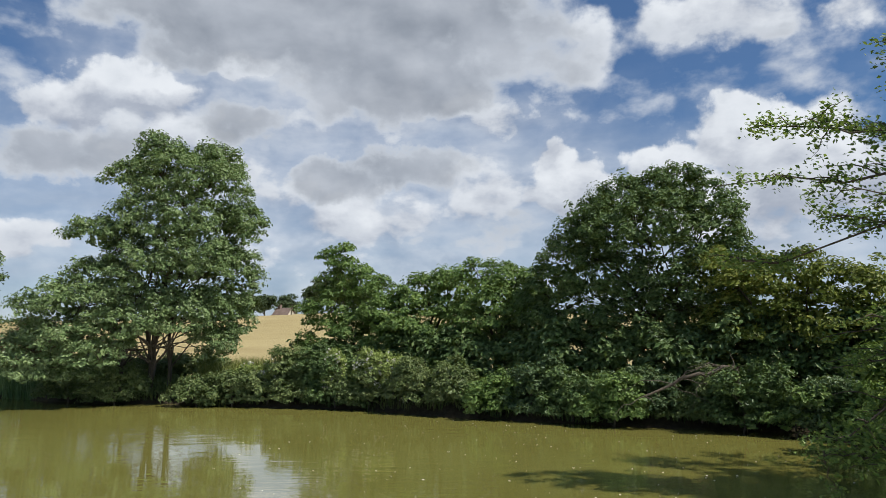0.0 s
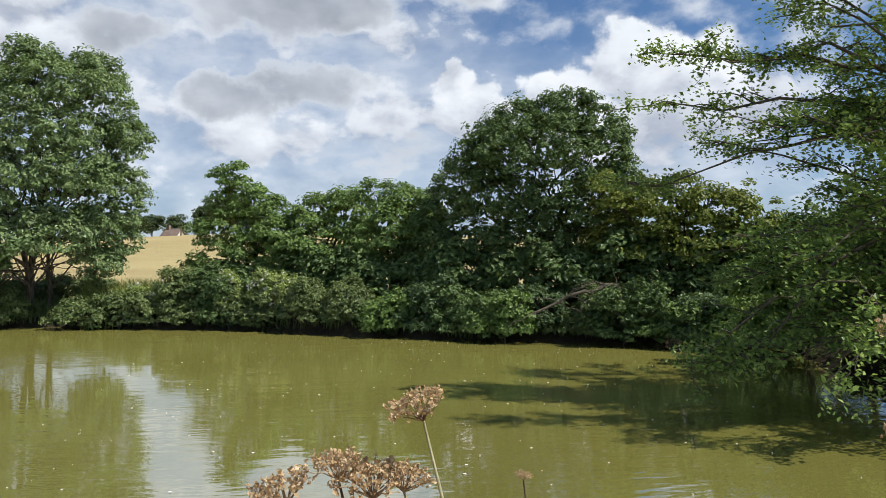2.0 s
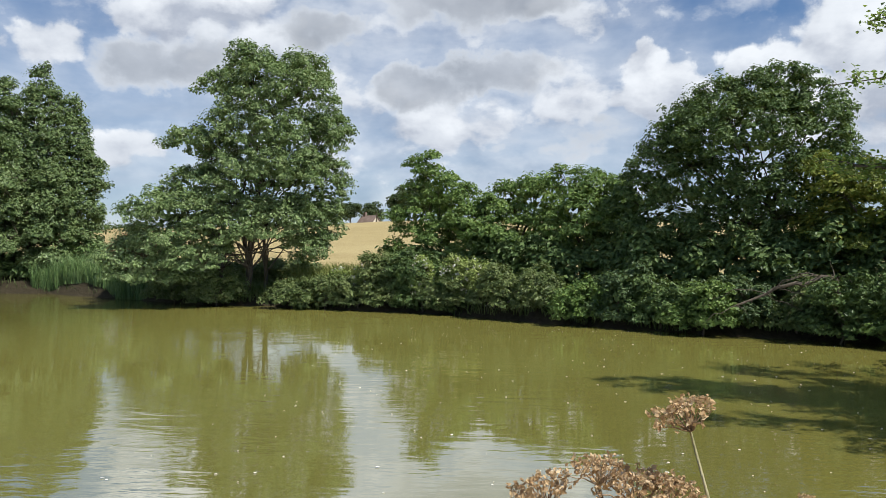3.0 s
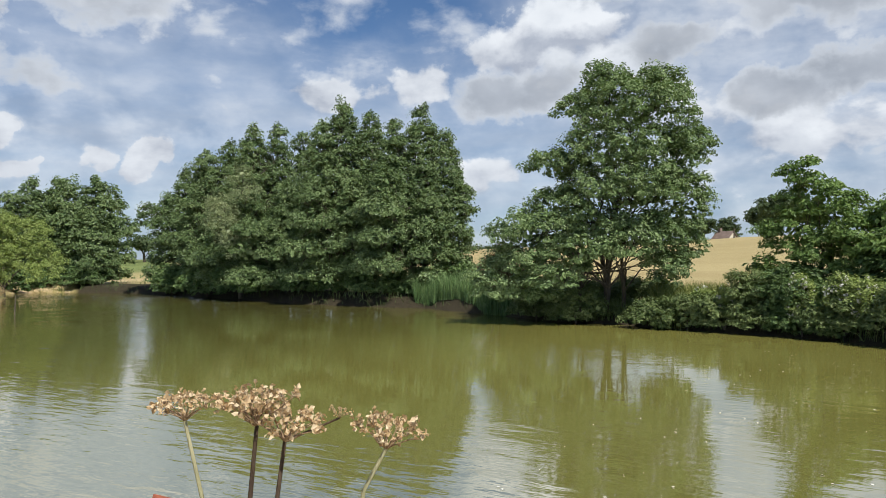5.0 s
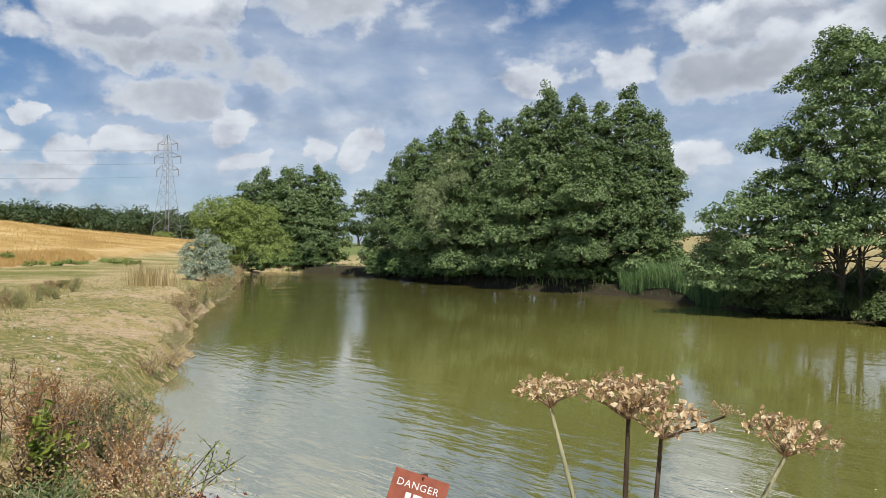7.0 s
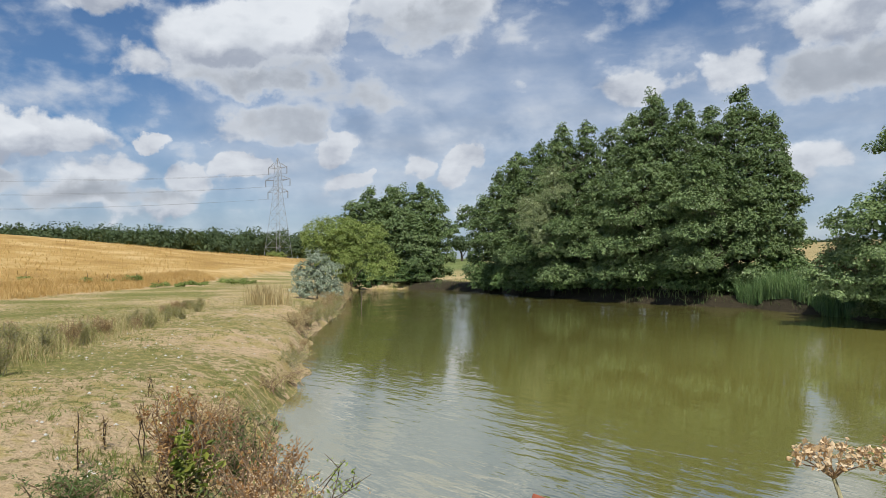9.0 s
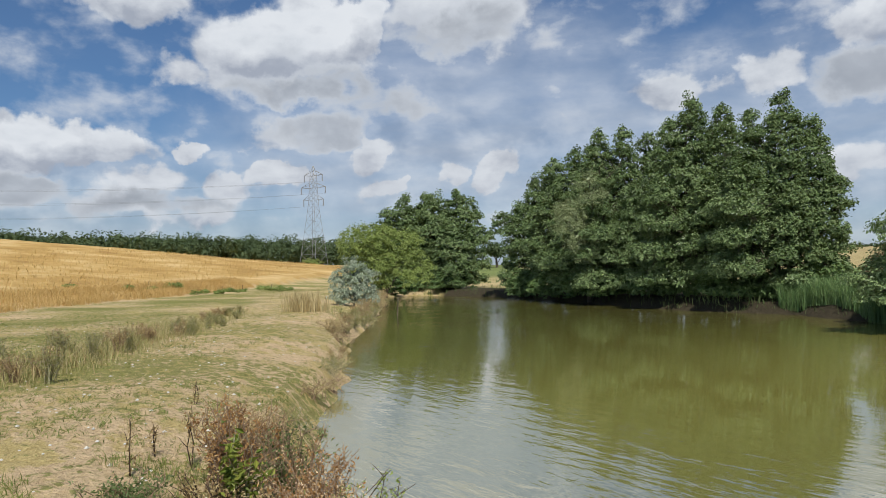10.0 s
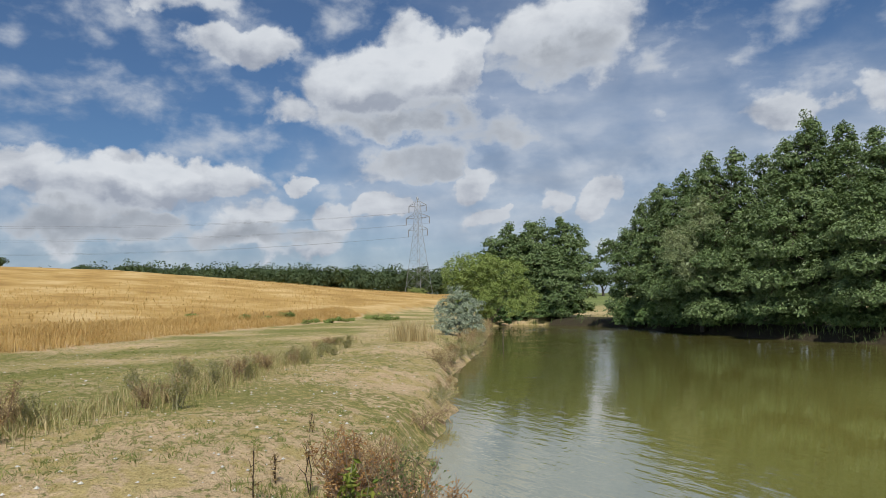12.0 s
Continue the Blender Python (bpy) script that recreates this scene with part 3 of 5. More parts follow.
def sprays_of(lobes, r):
    """Leafy sprays over the outer skin of the lobes: their middles, radii and ways out. None lies deep in a neighbouring lobe, and
    the side turned from the water is thinner."""
    cs, rs, outs = [], [], []
    for i, (x, y, z, rx, ry, rz) in enumerate(lobes):
        n = max(6, int(1.9 * (rx * ry + rx * rz + ry * rz) * 4.19 / (math.pi * r * r)))
        d = unit(RNG.normal(size=(n, 3)) + [0, 0, 0.12])
        k = np.where(RNG.random(n) < 0.12, RNG.uniform(1.02, 1.22, n), RNG.uniform(0.70, 1.04, n))[:, None]
        p = np.array([x, y, z]) + d * np.array([rx, ry, rz]) * k
        ok = (depth_in(p, lobes, i) > 0.74) & ((d[:, 1] < 0.4) | (RNG.random(n) < 0.45))
        cs.append(p[ok])
        outs.append(unit(d / np.array([rx, ry, rz]))[ok])
        rs.append(r * RNG.uniform(0.55, 1.3, n)[ok])
    return np.concatenate(cs), np.concatenate(rs), np.concatenate(outs)


def crown_arrays(lobes, per_area, leaves, size, spread, inside=0.25, flat=0.6, floor=0.12, droop=0.0, ratio=0.55, layered=True, heart=1.0, cover=1.0):
    """Leaves over lobes. Layered crowns carry them on drooping sprays that shade one another; the rest in loose clumps."""
    if layered:
        c, big, o = sprays_of(lobes, spread)
        keep = (c[:, 2] > floor) & (o[:, 2] > -0.6)
        c, big, o = c[keep], big[keep], o[keep]
        cnt = np.maximum(5, (cover * 13.0 * (big / size) ** 2 * RNG.uniform(0.6, 1.25, len(c))).astype(int))
        idx = np.repeat(np.arange(len(c)), cnt)
        k = len(idx)
        # each spray is a ragged umbrella, longer towards its outer end
        d = unit(RNG.normal(size=(k, 3)) + [0, 0, 0.35])
        d[:, 2] = np.where(d[:, 2] < -0.15, -0.4 * d[:, 2], d[:, 2])
        rad = big[idx] * (RNG.random(k) ** 0.4) * (1 + 0.35 * RNG.normal(size=len(c))[idx].clip(-0.6, 1.2) * np.sum(d * o[idx], axis=1))
        off = d * [1, 1, flat]
        pos = c[idx] + off * rad[:, None]
        pos[:, 2] -= (0.2 * np.hypot(off[:, 0], off[:, 1]) ** 2 + droop * RNG.random(k)) * big[idx]
        nrm = unit(o[idx] * 0.35 + d * 0.6 + np.array([0, 0, 0.4]) + RNG.normal(size=(k, 3)) * 0.42)
    else:
        c, o = clumps_of(lobes, per_area, 0.1)
        keep = (c[:, 2] > floor) & (o[:, 2] > -0.45)
        c, o = c[keep], o[keep]
        big = spread * RNG.uniform(0.55, 1.35, len(c))
        cnt = np.maximum(3, (leaves * LUSH * (big / spread) ** 2 * RNG.uniform(0.6, 1.2, len(c))).astype(int))
        idx = np.repeat(np.arange(len(c)), cnt)
        k = len(idx)
        off = unit(RNG.normal(size=(k, 3))) * (RNG.random((k, 1)) ** 0.45) * np.array([1, 1, flat])
        pos = c[idx] + off * big[idx][:, None]
        pos[:, 2] -= droop * RNG.random(k) * big[idx]
        nrm = unit(o[idx] * 0.5 + off * 0.6 + np.array([0, 0, 0.4]) + RNG.normal(size=(k, 3)) * 0.38)
    pos[:, 2] = np.maximum(pos[:, 2], floor * 0.6)
    # larger leaves deep in each lobe close it against the light
    hearts, ways = [], []
    fat = size * 2.0 if layered else size * 1.4
    for i, (x, y, z, rx, ry, rz) in enumerate(lobes):
        n = int(heart * HEART * (rx * ry + rx * rz + ry * rz) * 4.19 * 0.36 / (fat * fat * 1.4))
        d = unit(RNG.normal(size=(n, 3)))
        p = np.array([x, y, z]) + d * np.array([rx, ry, rz]) * RNG.uniform(0.30, 0.70, (n, 1))
        ok = (depth_in(p, lobes, i) > 0.5) if layered else np.ones(n, bool)
        hearts.append(p[ok])
        ways.append(unit(d + RNG.normal(size=(n, 3)) * 0.3)[ok])
    hearts, ways = np.concatenate(hearts), np.concatenate(ways)
    keep = hearts[:, 2] > floor
    a = leaf_arrays(pos, nrm, size * RNG.uniform(0.7, 1.35, k), ratio)
    b = leaf_arrays(hearts[keep], ways[keep], fat * RNG.uniform(0.8, 1.2, keep.sum()), 0.7)
    return joined([a, b]), c


def tree(name, place, az, lobes, label, category, leaf, per_area=1.7, leaves=34, size=0.13, spread=0.42, trunks=((0, 0, 0.16),), fork=0.45,
         inside=0.25, flat=0.6, group="", twig_n=40, base=0.0, droop=0.0, leaf_ratio=0.55, bark=None, floor=0.12, layered=True):
    """A tree or shrub of trunk, limbs and crown. Lobes: across, depth, height and their half sizes, seen along the heading az."""
    root = thing(name, place, label, category, group, az)
    lobes = [tuple(l) for l in lobes]
    (v, f), cl = crown_arrays(lobes, per_area, leaves, size, spread, inside, flat, floor, droop, leaf_ratio, layered)
    part("crown", mesh_of("crown", v, f, leaf), root)
    top = max(l[2] for l in lobes)
    for (tx, ty, r) in trunks:
        tall = max(0.6, top * fork)
        lean = RNG.normal(size=2) * 0.06 * tall
        pts = bent((tx, ty, base - 0.25), (tx + lean[0], ty + lean[1], tall), 7, 0.03)
        part("trunk", mesh_of("trunk", *tube_arrays(pts, np.linspace(r, r * 0.55, 7), 9), bark or BARK, True), root)
        rows = []
        for l in lobes:
            s = pts[RNG.integers(2, 7)]
            e = np.array(l[:3]) + RNG.normal(size=3) * np.array(l[3:]) * 0.15
            rows.append(tube_arrays(bent(s, e, 6, 0.07), np.linspace(r * 0.32, r * 0.08, 6), 6))
        for _ in range(twig_n):
            e = cl[RNG.integers(len(cl))]
            l = min(lobes, key=lambda q: sum((q[i] - e[i]) ** 2 for i in range(3)))
            rows.append(tube_arrays(bent(np.array(l[:3]) * np.array([0.85, 0.85, 0.9]), e, 5, 0.06), np.linspace(r * 0.10, r * 0.03, 5), 4))
        part("branchwork", mesh_of("branchwork", *joined(rows), bark or BARK, True), root, kind="stuff")
    return root

# ---- the lie of the land ----
STAND = np.array([-2.7, -1.2])
SHORE = np.array([(-9.0, 1.1), (-11.2, 2.15), (-13.2, 3.25), (-15.8, 4.7), (-20.0, 6.75), (-23.6, 8.55), (-27.2, 11.0), (-38.8, 17.6), (-56.0, 27.2), (-58.0, 29.6),
                  (-55.0, 32.3), (-48.0, 32.7), (-37.5, 30.2), (-29.5, 27.7), (-25.0, 27.2), (-21.8, 27.7), (-17.0, 25.5), (-12.5, 22.9), (-10.5, 22.9), (-7.5, 21.7),
                  (-4.9, 21.0), (-1.7, 18.6), (1.0, 17.0), (3.3, 15.9), (5.5, 15.1), (7.6, 14.2), (7.1, 12.2), (6.3, 10.2), (6.1, 8.4), (6.3, 6.8), (5.6, 4.4), (3.4, 2.2), (1.0, 0.9), (-2.0, 0.15), (-5.5, 0.45)])
RIDGE_AZ = (-90, -40, 0, 8, 13, 29, 40, 54, 66, 73, 81, 89, 96, 115)
RIDGE_EL = (1.0, 1.6, 2.0, 2.0, 1.75, 1.2, 0.7, 0.45, 0.42, 0.95, 1.75, 2.35, 2.55, 2.6)
RIDGE_R = (120, 120, 120, 120, 120, 120, 130, 150, 170, 170, 170, 170, 170, 170)
FOOT_R = (26, 26, 30, 30, 30, 34, 48, 75, 70, 62, 52, 44, 40, 36)


def shore_distance(x, y):
    """Metres from the water's edge, below zero over the water."""
    p = np.stack([x, y], axis=-1)
    best = np.full(x.shape, 1e9)
    inside = np.zeros(x.shape, bool)
    for a, b in zip(SHORE, np.roll(SHORE, -1, axis=0)):
        ab = b - a
        t = np.clip(((p - a) @ ab) / (ab @ ab), 0, 1)
        best = np.minimum(best, np.linalg.norm(p - a - t[..., None] * ab, axis=-1))
        cross = (a[1] > y) != (b[1] > y)
        with np.errstate(divide="ignore", invalid="ignore"):
            inside ^= cross & (x < (b[0] - a[0]) * (y - a[1]) / (b[1] - a[1] + 1e-12) + a[0])
    return np.where(inside, -best, best)


def ease(t):
    t = np.clip(t, 0, 1)
    return t * t * (3 - 2 * t)


def crop_edge(y):
    return np.interp(y, (-40, -14, -4.3, 0.4, 5.3, 11.4, 25, 60, 200), (4, -19, -31.5, -39.4, -47.7, -57, -78, -125, -300))


def wave(x, y, k, seed):
    """Cheap uneven swell, about -1 to 1."""
    r = np.random.default_rng(seed)
    s = 0
    for i in range(5):
        a, ph = r.uniform(0, 6.28), r.uniform(0, 6.28)
        q = k * (1.0 + 0.55 * i)
        s = s + np.sin((x * np.cos(a) + y * np.sin(a)) * q + ph) / (1 + 0.5 * i)
    return s / 2.6


def ground_height(x, y):
    x, y = np.asarray(x, float), np.asarray(y, float)
    d = shore_distance(x, y) + 0.16 * wave(x, y, 2.3, 3) + 0.07 * wave(x, y, 7.0, 4)
    dx, dy = x - STAND[0], y - STAND[1]
    r, az = np.hypot(dx, dy), np.degrees(np.arctan2(-dx, dy))
    el, rr, foot = np.interp(az, RIDGE_AZ, RIDGE_EL), np.interp(az, RIDGE_AZ, RIDGE_R), np.interp(az, RIDGE_AZ, FOOT_R)
    top = 2.0 + rr * np.tan(np.radians(el))
    land = 0.58 + (top - 0.58) * ease((r - foot) / (rr - foot))
    land = land + 0.05 * wave(x, y, 0.7, 5) + 0.025 * wave(x, y, 2.9, 6)
    far = ease((r - 250) / 400)
    land = land + far * 6.0 * (0.6 + 0.4 * wave(x, y, 0.004, 9))
    # the standing crop's surface
    deep = crop_edge(y) - x
    land = land + 0.5 * ease((deep + 0.3) / 3.0) * (az > 58) * (az < 125)
    # dip between path and field
    bank = ease(d / 0.55)
    z = np.where(d > 0, land * bank * np.clip(0.72 + 0.28 * ease((d - 0.4) / 1.5), 0, 1), np.maximum(-1.2, d * 0.5))
    return z


def gz(x, y):
    return float(ground_height(np.array([x]), np.array([y]))[0])


def at(az, d):
    """A place on the ground by heading and distance from where one stands."""
    h = heading(az)
    return STAND[0] + h.x * d, STAND[1] + h.y * d


# ---- ground, water ----
angles = np.concatenate([np.arange(-62, 112, 0.5), np.arange(112, 298, 3.0)])
rings = [0.01]
while rings[-1] < 3500:
    rings.append(rings[-1] * 1.038 + 0.012)
rings = np.array(rings)
A, R = np.meshgrid(np.radians(angles), rings)
gx, gy = STAND[0] - np.sin(A) * R, STAND[1] + np.cos(A) * R
gh = ground_height(gx, gy)
nr, na = gx.shape
verts = np.stack([gx, gy, gh], axis=-1).reshape(-1, 3)
ii, jj = np.meshgrid(np.arange(nr - 1), np.arange(na), indexing="ij")
k = (jj + 1) % na
quads = np.stack([ii * na + jj, ii * na + k, (ii + 1) * na + k, (ii + 1) * na + jj], axis=-1).reshape(-1, 4)
centre = np.array([[*STAND, gz(*STAND)]])
verts = np.concatenate([verts, centre])
ground_me = mesh_of("ground", verts, quads, GROUND, True)
gd = shore_distance(gx, gy)
gaz = np.degrees(np.arctan2(-(gx - STAND[0]), gy - STAND[1]))
left = (gaz > 56) & (gaz < 170)
inland = crop_edge(gy) - gx
crop_l = ease(inland / 0.6 + 0.5) * left
weed_x = np.interp(gy, (-8, -2.3, -0.3, 2.9, 6.3, 12), (-7, -12.9, -15.4, -21.8, -28.4, -40))
green_l = np.where(left, 0.25 + 0.75 * ease((weed_x - gx - 0.8) / 1.5), 0.3) * (1 - crop_l) * (gd > 0.4)
track_l = ease(1 - np.abs(inland + 0.55 + 0.15 * wave(gx, gy, 1.1, 61)) / 0.45) * left
far_side = (gaz < 56) & (R > 20)
stubble_l = ease((gd - 3.5) / 3.0) * far_side * ease((56 - gaz) / 4)
meadow_l = (ease((gaz - 50) / 3) * ease((60 - gaz) / 3) * (R > 66) * ease((R - 90) / 15)) + ease((-26 - gaz) / 4) * (R > 24)
mud_shade_l = ease((0.42 - gh) / 0.3) * (gd < 1.5) * np.where(gaz < 56, 1.0, 0.06)
# shade under the far trees and shrubs, painted as dark ground up the bank
mud_shade_l = np.maximum(mud_shade_l, (gaz < 58) * (gaz > -70) * ease((4.5 - gd) / 1.5) * (R > 9))
for lname, lay in (("crop", crop_l), ("green", green_l), ("stubble", stubble_l), ("meadow", np.clip(meadow_l, 0, 1)), ("mud_shade", mud_shade_l), ("track", track_l)):
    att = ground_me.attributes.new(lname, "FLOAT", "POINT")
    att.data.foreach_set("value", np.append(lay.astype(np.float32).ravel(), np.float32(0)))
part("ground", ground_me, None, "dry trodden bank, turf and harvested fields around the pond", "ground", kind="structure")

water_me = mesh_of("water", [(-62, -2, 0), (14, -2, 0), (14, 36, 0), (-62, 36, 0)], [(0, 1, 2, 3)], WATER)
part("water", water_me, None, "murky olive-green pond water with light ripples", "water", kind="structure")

# ---- trees and shrubs ----


def grow(name, az, d, lobes, label, category, leaf, **kw):
    x, y = at(az, d)
    z = gz(x, y)
    return tree(name, (x, y, z), az, [(a, b, c - z, ra, rb, rc) for a, b, c, ra, rb, rc in lobes], label, category, leaf, **kw)


def stacked(columns, seed):
    """Lobes of a tree of upright columns: each one across, deep, its top, its lowest boughs and its half width. Narrow at the top, full below."""
    r = np.random.default_rng(seed)
    rows = []
    for a, b, top, low, half in columns:
        tall = top - low
        rows.append((a, b, top - 0.42, 0.20, 0.20, 0.48))
        for f in np.linspace(0.13, 0.92, max(4, int(tall / 1.05))):
            w = half * min(1.0, (f / 0.5) ** 0.72) * (1.0 if f < 0.8 else 0.85)
            rows.append((a + r.uniform(-0.22, 0.22) * w, b + r.uniform(-0.2, 0.2) * w, top - f * tall, w * r.uniform(0.85, 1.1), w * r.uniform(0.85, 1.1), tall * 0.10 + 0.25))
            # a side bough or two on each level
            for _ in range(2):
                t = r.uniform(0, 6.28)
                q = max(0.35, w * 0.42)
                rows.append((a + math.cos(t) * w * 0.85, b + math.sin(t) * w * 0.85 - 0.15, top - f * tall - 0.2, q, q, q * 0.85))
    return rows


ALDER = [(0.19, 0.01, 8.02, 0.85, 0.68, 0.66), (1.8, 0.26, 7.83, 0.85, 0.76, 0.70), (0.95, -0.4, 6.98, 1.80, 1.52, 1.00), (-0.76, 0.23, 7.17, 0.80, 0.68, 0.50),
         (0.76, -0.26, 5.66, 2.10, 1.82, 1.10), (2.74, -0.03, 5.66, 0.70, 0.61, 0.85), (-1.42, 0.22, 5.28, 1.14, 0.91, 0.60), (0.76, -0.13, 4.33, 2.30, 1.97, 1.10),
         (-1.14, 0.05, 3.57, 1.7, 1.36, 1.0), (-2.6, -0.43, 3.0, 1.2, 1.0, 0.7), (2.46, 0.14, 3.57, 0.85, 0.76, 1.3), (-2.2, 0.05, 2.06, 1.7, 1.4, 0.85),
         (-3.7, -0.12, 1.6, 0.9, 0.8, 0.65), (1.89, 0.15, 2.35, 0.85, 0.68, 0.80), (0.19, -0.2, 2.95, 1.7, 1.36, 0.95), (-3.4, -0.2, 1.2, 1.1, 0.9, 0.7), (2.3, 0.0, 2.6, 0.8, 0.7, 0.8), (-2.6, 0.3, 1.1, 0.9, 0.7, 0.6),
         (0.3, -0.9, 2.45, 1.1, 0.7, 0.55), (1.3, -0.6, 2.9, 1.0, 0.8, 0.8), (-1.0, -0.9, 2.4, 1.2, 0.8, 0.7), (-1.6, -0.9, 1.5, 0.9, 0.7, 0.6), (2.0, -0.4, 1.7, 0.7, 0.6, 0.55)]
grow("alder_tree", 19.3, 25.4, ALDER, "broad alder with several stems leaning at the water's edge", "tree", LEAF_ALDER_PALE,
     trunks=((-0.05, 0.75, 0.12), (0.12, 0.8, 0.10), (0.5, 0.9, 0.075), (-0.9, 0.9, 0.07)), fork=0.45, flat=0.95, size=0.105, spread=0.25, twig_n=45)
grow("tall_shrub", 5.1, 24.3, [(-0.36, 0.0, 4.6, 0.64, 0.51, 0.51), (0.0, 0.25, 3.87, 0.91, 0.73, 0.73), (0.73, -0.16, 3.33, 0.73, 0.58, 0.73), (-0.36, 0.27, 2.78, 1.0, 0.8, 0.91),
     (0.36, -0.12, 2.05, 1.09, 0.87, 0.91), (-0.73, -0.03, 1.69, 0.73, 0.58, 0.73)], "upright leafy willow shrub on the far bank", "shrub", LEAF_HEDGE,
     trunks=((0, 0, 0.055), (-0.3, 0.1, 0.06)), per_area=2.6, leaves=34, size=0.11, spread=0.32, twig_n=24)
grow("hedge_shrub", -1.0, 23.4, [(-1.6, 0.0, 2.6, 0.7, 0.56, 0.61), (-0.87, 0.0, 3.1, 0.7, 0.56, 0.61), (0.0, 0.21, 3.27, 0.78, 0.63, 0.73), (-0.35, -0.26, 2.23, 1.22, 0.98, 0.87), (0.7, 0.23, 3.45, 0.87, 0.7, 0.73),
     (0.87, -0.14, 2.23, 1.22, 0.98, 0.96)], "dense dark hedge shrub with sunlit top", "shrub", LEAF_HEDGE, group="shrubs of the far bank", per_area=2.4, leaves=34, size=0.11, spread=0.34)
grow("hedge_shrub", -6.2, 22.4, [(-0.33, 0.01, 3.72, 0.83, 0.67, 0.7), (0.42, 0.18, 3.55, 0.67, 0.53, 0.67), (0.0, -0.25, 2.72, 1.17, 0.93, 1.0), (0.83, 0.22, 2.55, 0.83, 0.67, 1.0),
     (1.0, -0.07, 3.22, 0.58, 0.5, 0.67)], "dense dark hedge shrub with sunlit top", "shrub", LEAF_HEDGE, group="shrubs of the far bank", per_area=2.4, leaves=34, size=0.11, spread=0.34)
grow("sallow_tree", -17.9, 20.9, [(0.55, 0.01, 5.95, 0.95, 0.85, 0.72), (-0.5, 0.2, 5.65, 1.0, 0.9, 0.68), (1.35, -0.1, 5.35, 0.95, 0.85, 0.75), (-1.4, 0.1, 5.25, 0.85, 0.75, 0.65), (0.0, -0.4, 4.85, 1.85, 1.4, 1.05),
     (1.65, 0.1, 4.40, 0.85, 0.8, 0.9), (-1.95, -0.1, 4.45, 0.8, 0.7, 0.7), (-2.45, -0.05, 3.75, 0.80, 0.7, 0.8), (-0.93, -0.1, 3.44, 1.71, 1.28, 0.93), (0.78, -0.44, 3.44, 1.55, 1.16, 1.09), (-2.95, 0.12, 2.98, 0.78, 0.58, 0.78),
     (-1.86, 0.03, 2.51, 1.4, 1.05, 0.93), (0.0, -0.21, 2.2, 2.02, 1.51, 0.93), (1.86, 0.13, 2.98, 0.78, 0.58, 0.93)], "large rounded dark-leaved sallow tree", "tree", LEAF_DARK,
     trunks=((0, 0, 0.13), (0.6, 0.3, 0.1)), size=0.095, spread=0.22, flat=0.95, twig_n=40)
grow("bank_tree", -26.9, 19.4, [(-1.15, 0.01, 3.48, 0.72, 0.58, 0.65), (-0.29, 0.21, 3.34, 0.79, 0.63, 0.65), (0.58, -0.15, 3.34, 0.72, 0.58, 0.65), (-0.58, 0.31, 2.48, 1.15, 0.92, 0.86),
     (0.72, -0.13, 2.33, 1.15, 0.92, 0.86), (1.73, -0.04, 2.91, 0.86, 0.69, 0.86), (-1.3, 0.17, 2.04, 0.86, 0.69, 0.86)], "yellowing shrubby tree behind the water's edge", "tree", LEAF_YELLOW,
     per_area=2.4, leaves=32, size=0.10, spread=0.32)

LEAF_COPPER = leaf_mat("copper_leaf", (0.050, 0.030, 0.016), (0.130, 0.080, 0.040), (0.240, 0.150, 0.080), lucent=0.2)
grow("copper_shrub", 27.2, 29.6, [(0.1, 0, 2.3, 0.6, 0.5, 0.4), (0.5, 0.1, 1.8, 0.6, 0.5, 0.45), (-0.5, 0, 1.7, 0.5, 0.5, 0.4), (0.2, 0, 1.2, 0.7, 0.5, 0.4)], "small coppery-leaved shrub beside the broad alder", "shrub", LEAF_COPPER,
     trunks=((0, 0, 0.03),), size=0.10, spread=0.2, flat=0.9, twig_n=20)
GROUP = "alders along the far bank"
grow("alder_tree", 34.7, 38.5, stacked([(0.94, 0.0, 10.1, 1.8, 1.45), (2.25, 0.1, 8.9, 1.6, 1.25), (2.75, -0.5, 6.7, 1.2, 0.9), (-0.4, -0.2, 9.3, 1.8, 1.4), (-0.9, -2.2, 6.6, 1.6, 1.4), (1.3, -2.0, 5.6, 0.9, 1.1)], 40),
     "tall full alder with boughs sweeping low over the bank", "tree", LEAF_ALDER, group=GROUP, trunks=((0.4, 0, 0.16), (-0.4, 0.2, 0.13), (1.2, 0.3, 0.12)), size=0.135, spread=0.29, flat=1.0)
grow("alder_tree", 39.5, 41.0, stacked([(1.58, 0.2, 10.4, 1.9, 1.4), (0.15, 0.0, 10.95, 1.9, 1.6), (-0.9, -0.1, 9.7, 1.7, 1.4), (0.6, -2.4, 6.3, 1.5, 1.4), (-1.4, -2.3, 6.2, 1.2, 1.4)], 41),
     "tall full alder with a pointed leader, dark below", "tree", LEAF_ALDER, group=GROUP, trunks=((1.3, 0, 0.15), (0.2, 0.2, 0.15), (-0.9, 0.2, 0.14)), size=0.140, spread=0.30, flat=1.0)
grow("alder_tree", 44.6, 45.5, stacked([(1.85, 0.2, 9.9, 1.2, 1.4), (0.42, 0.0, 10.2, 1.2, 1.5), (-0.95, 0.0, 10.1, 1.2, 1.45), (0.9, -2.7, 6.6, 1.1, 1.5), (-0.9, -2.7, 6.0, 1.0, 1.5)], 42),
     "tall pointed alder standing close among others", "tree", LEAF_ALDER, group=GROUP, trunks=((-1.2, 0, 0.15), (0.9, 0.3, 0.14)), size=0.150, spread=0.31, flat=1.0)
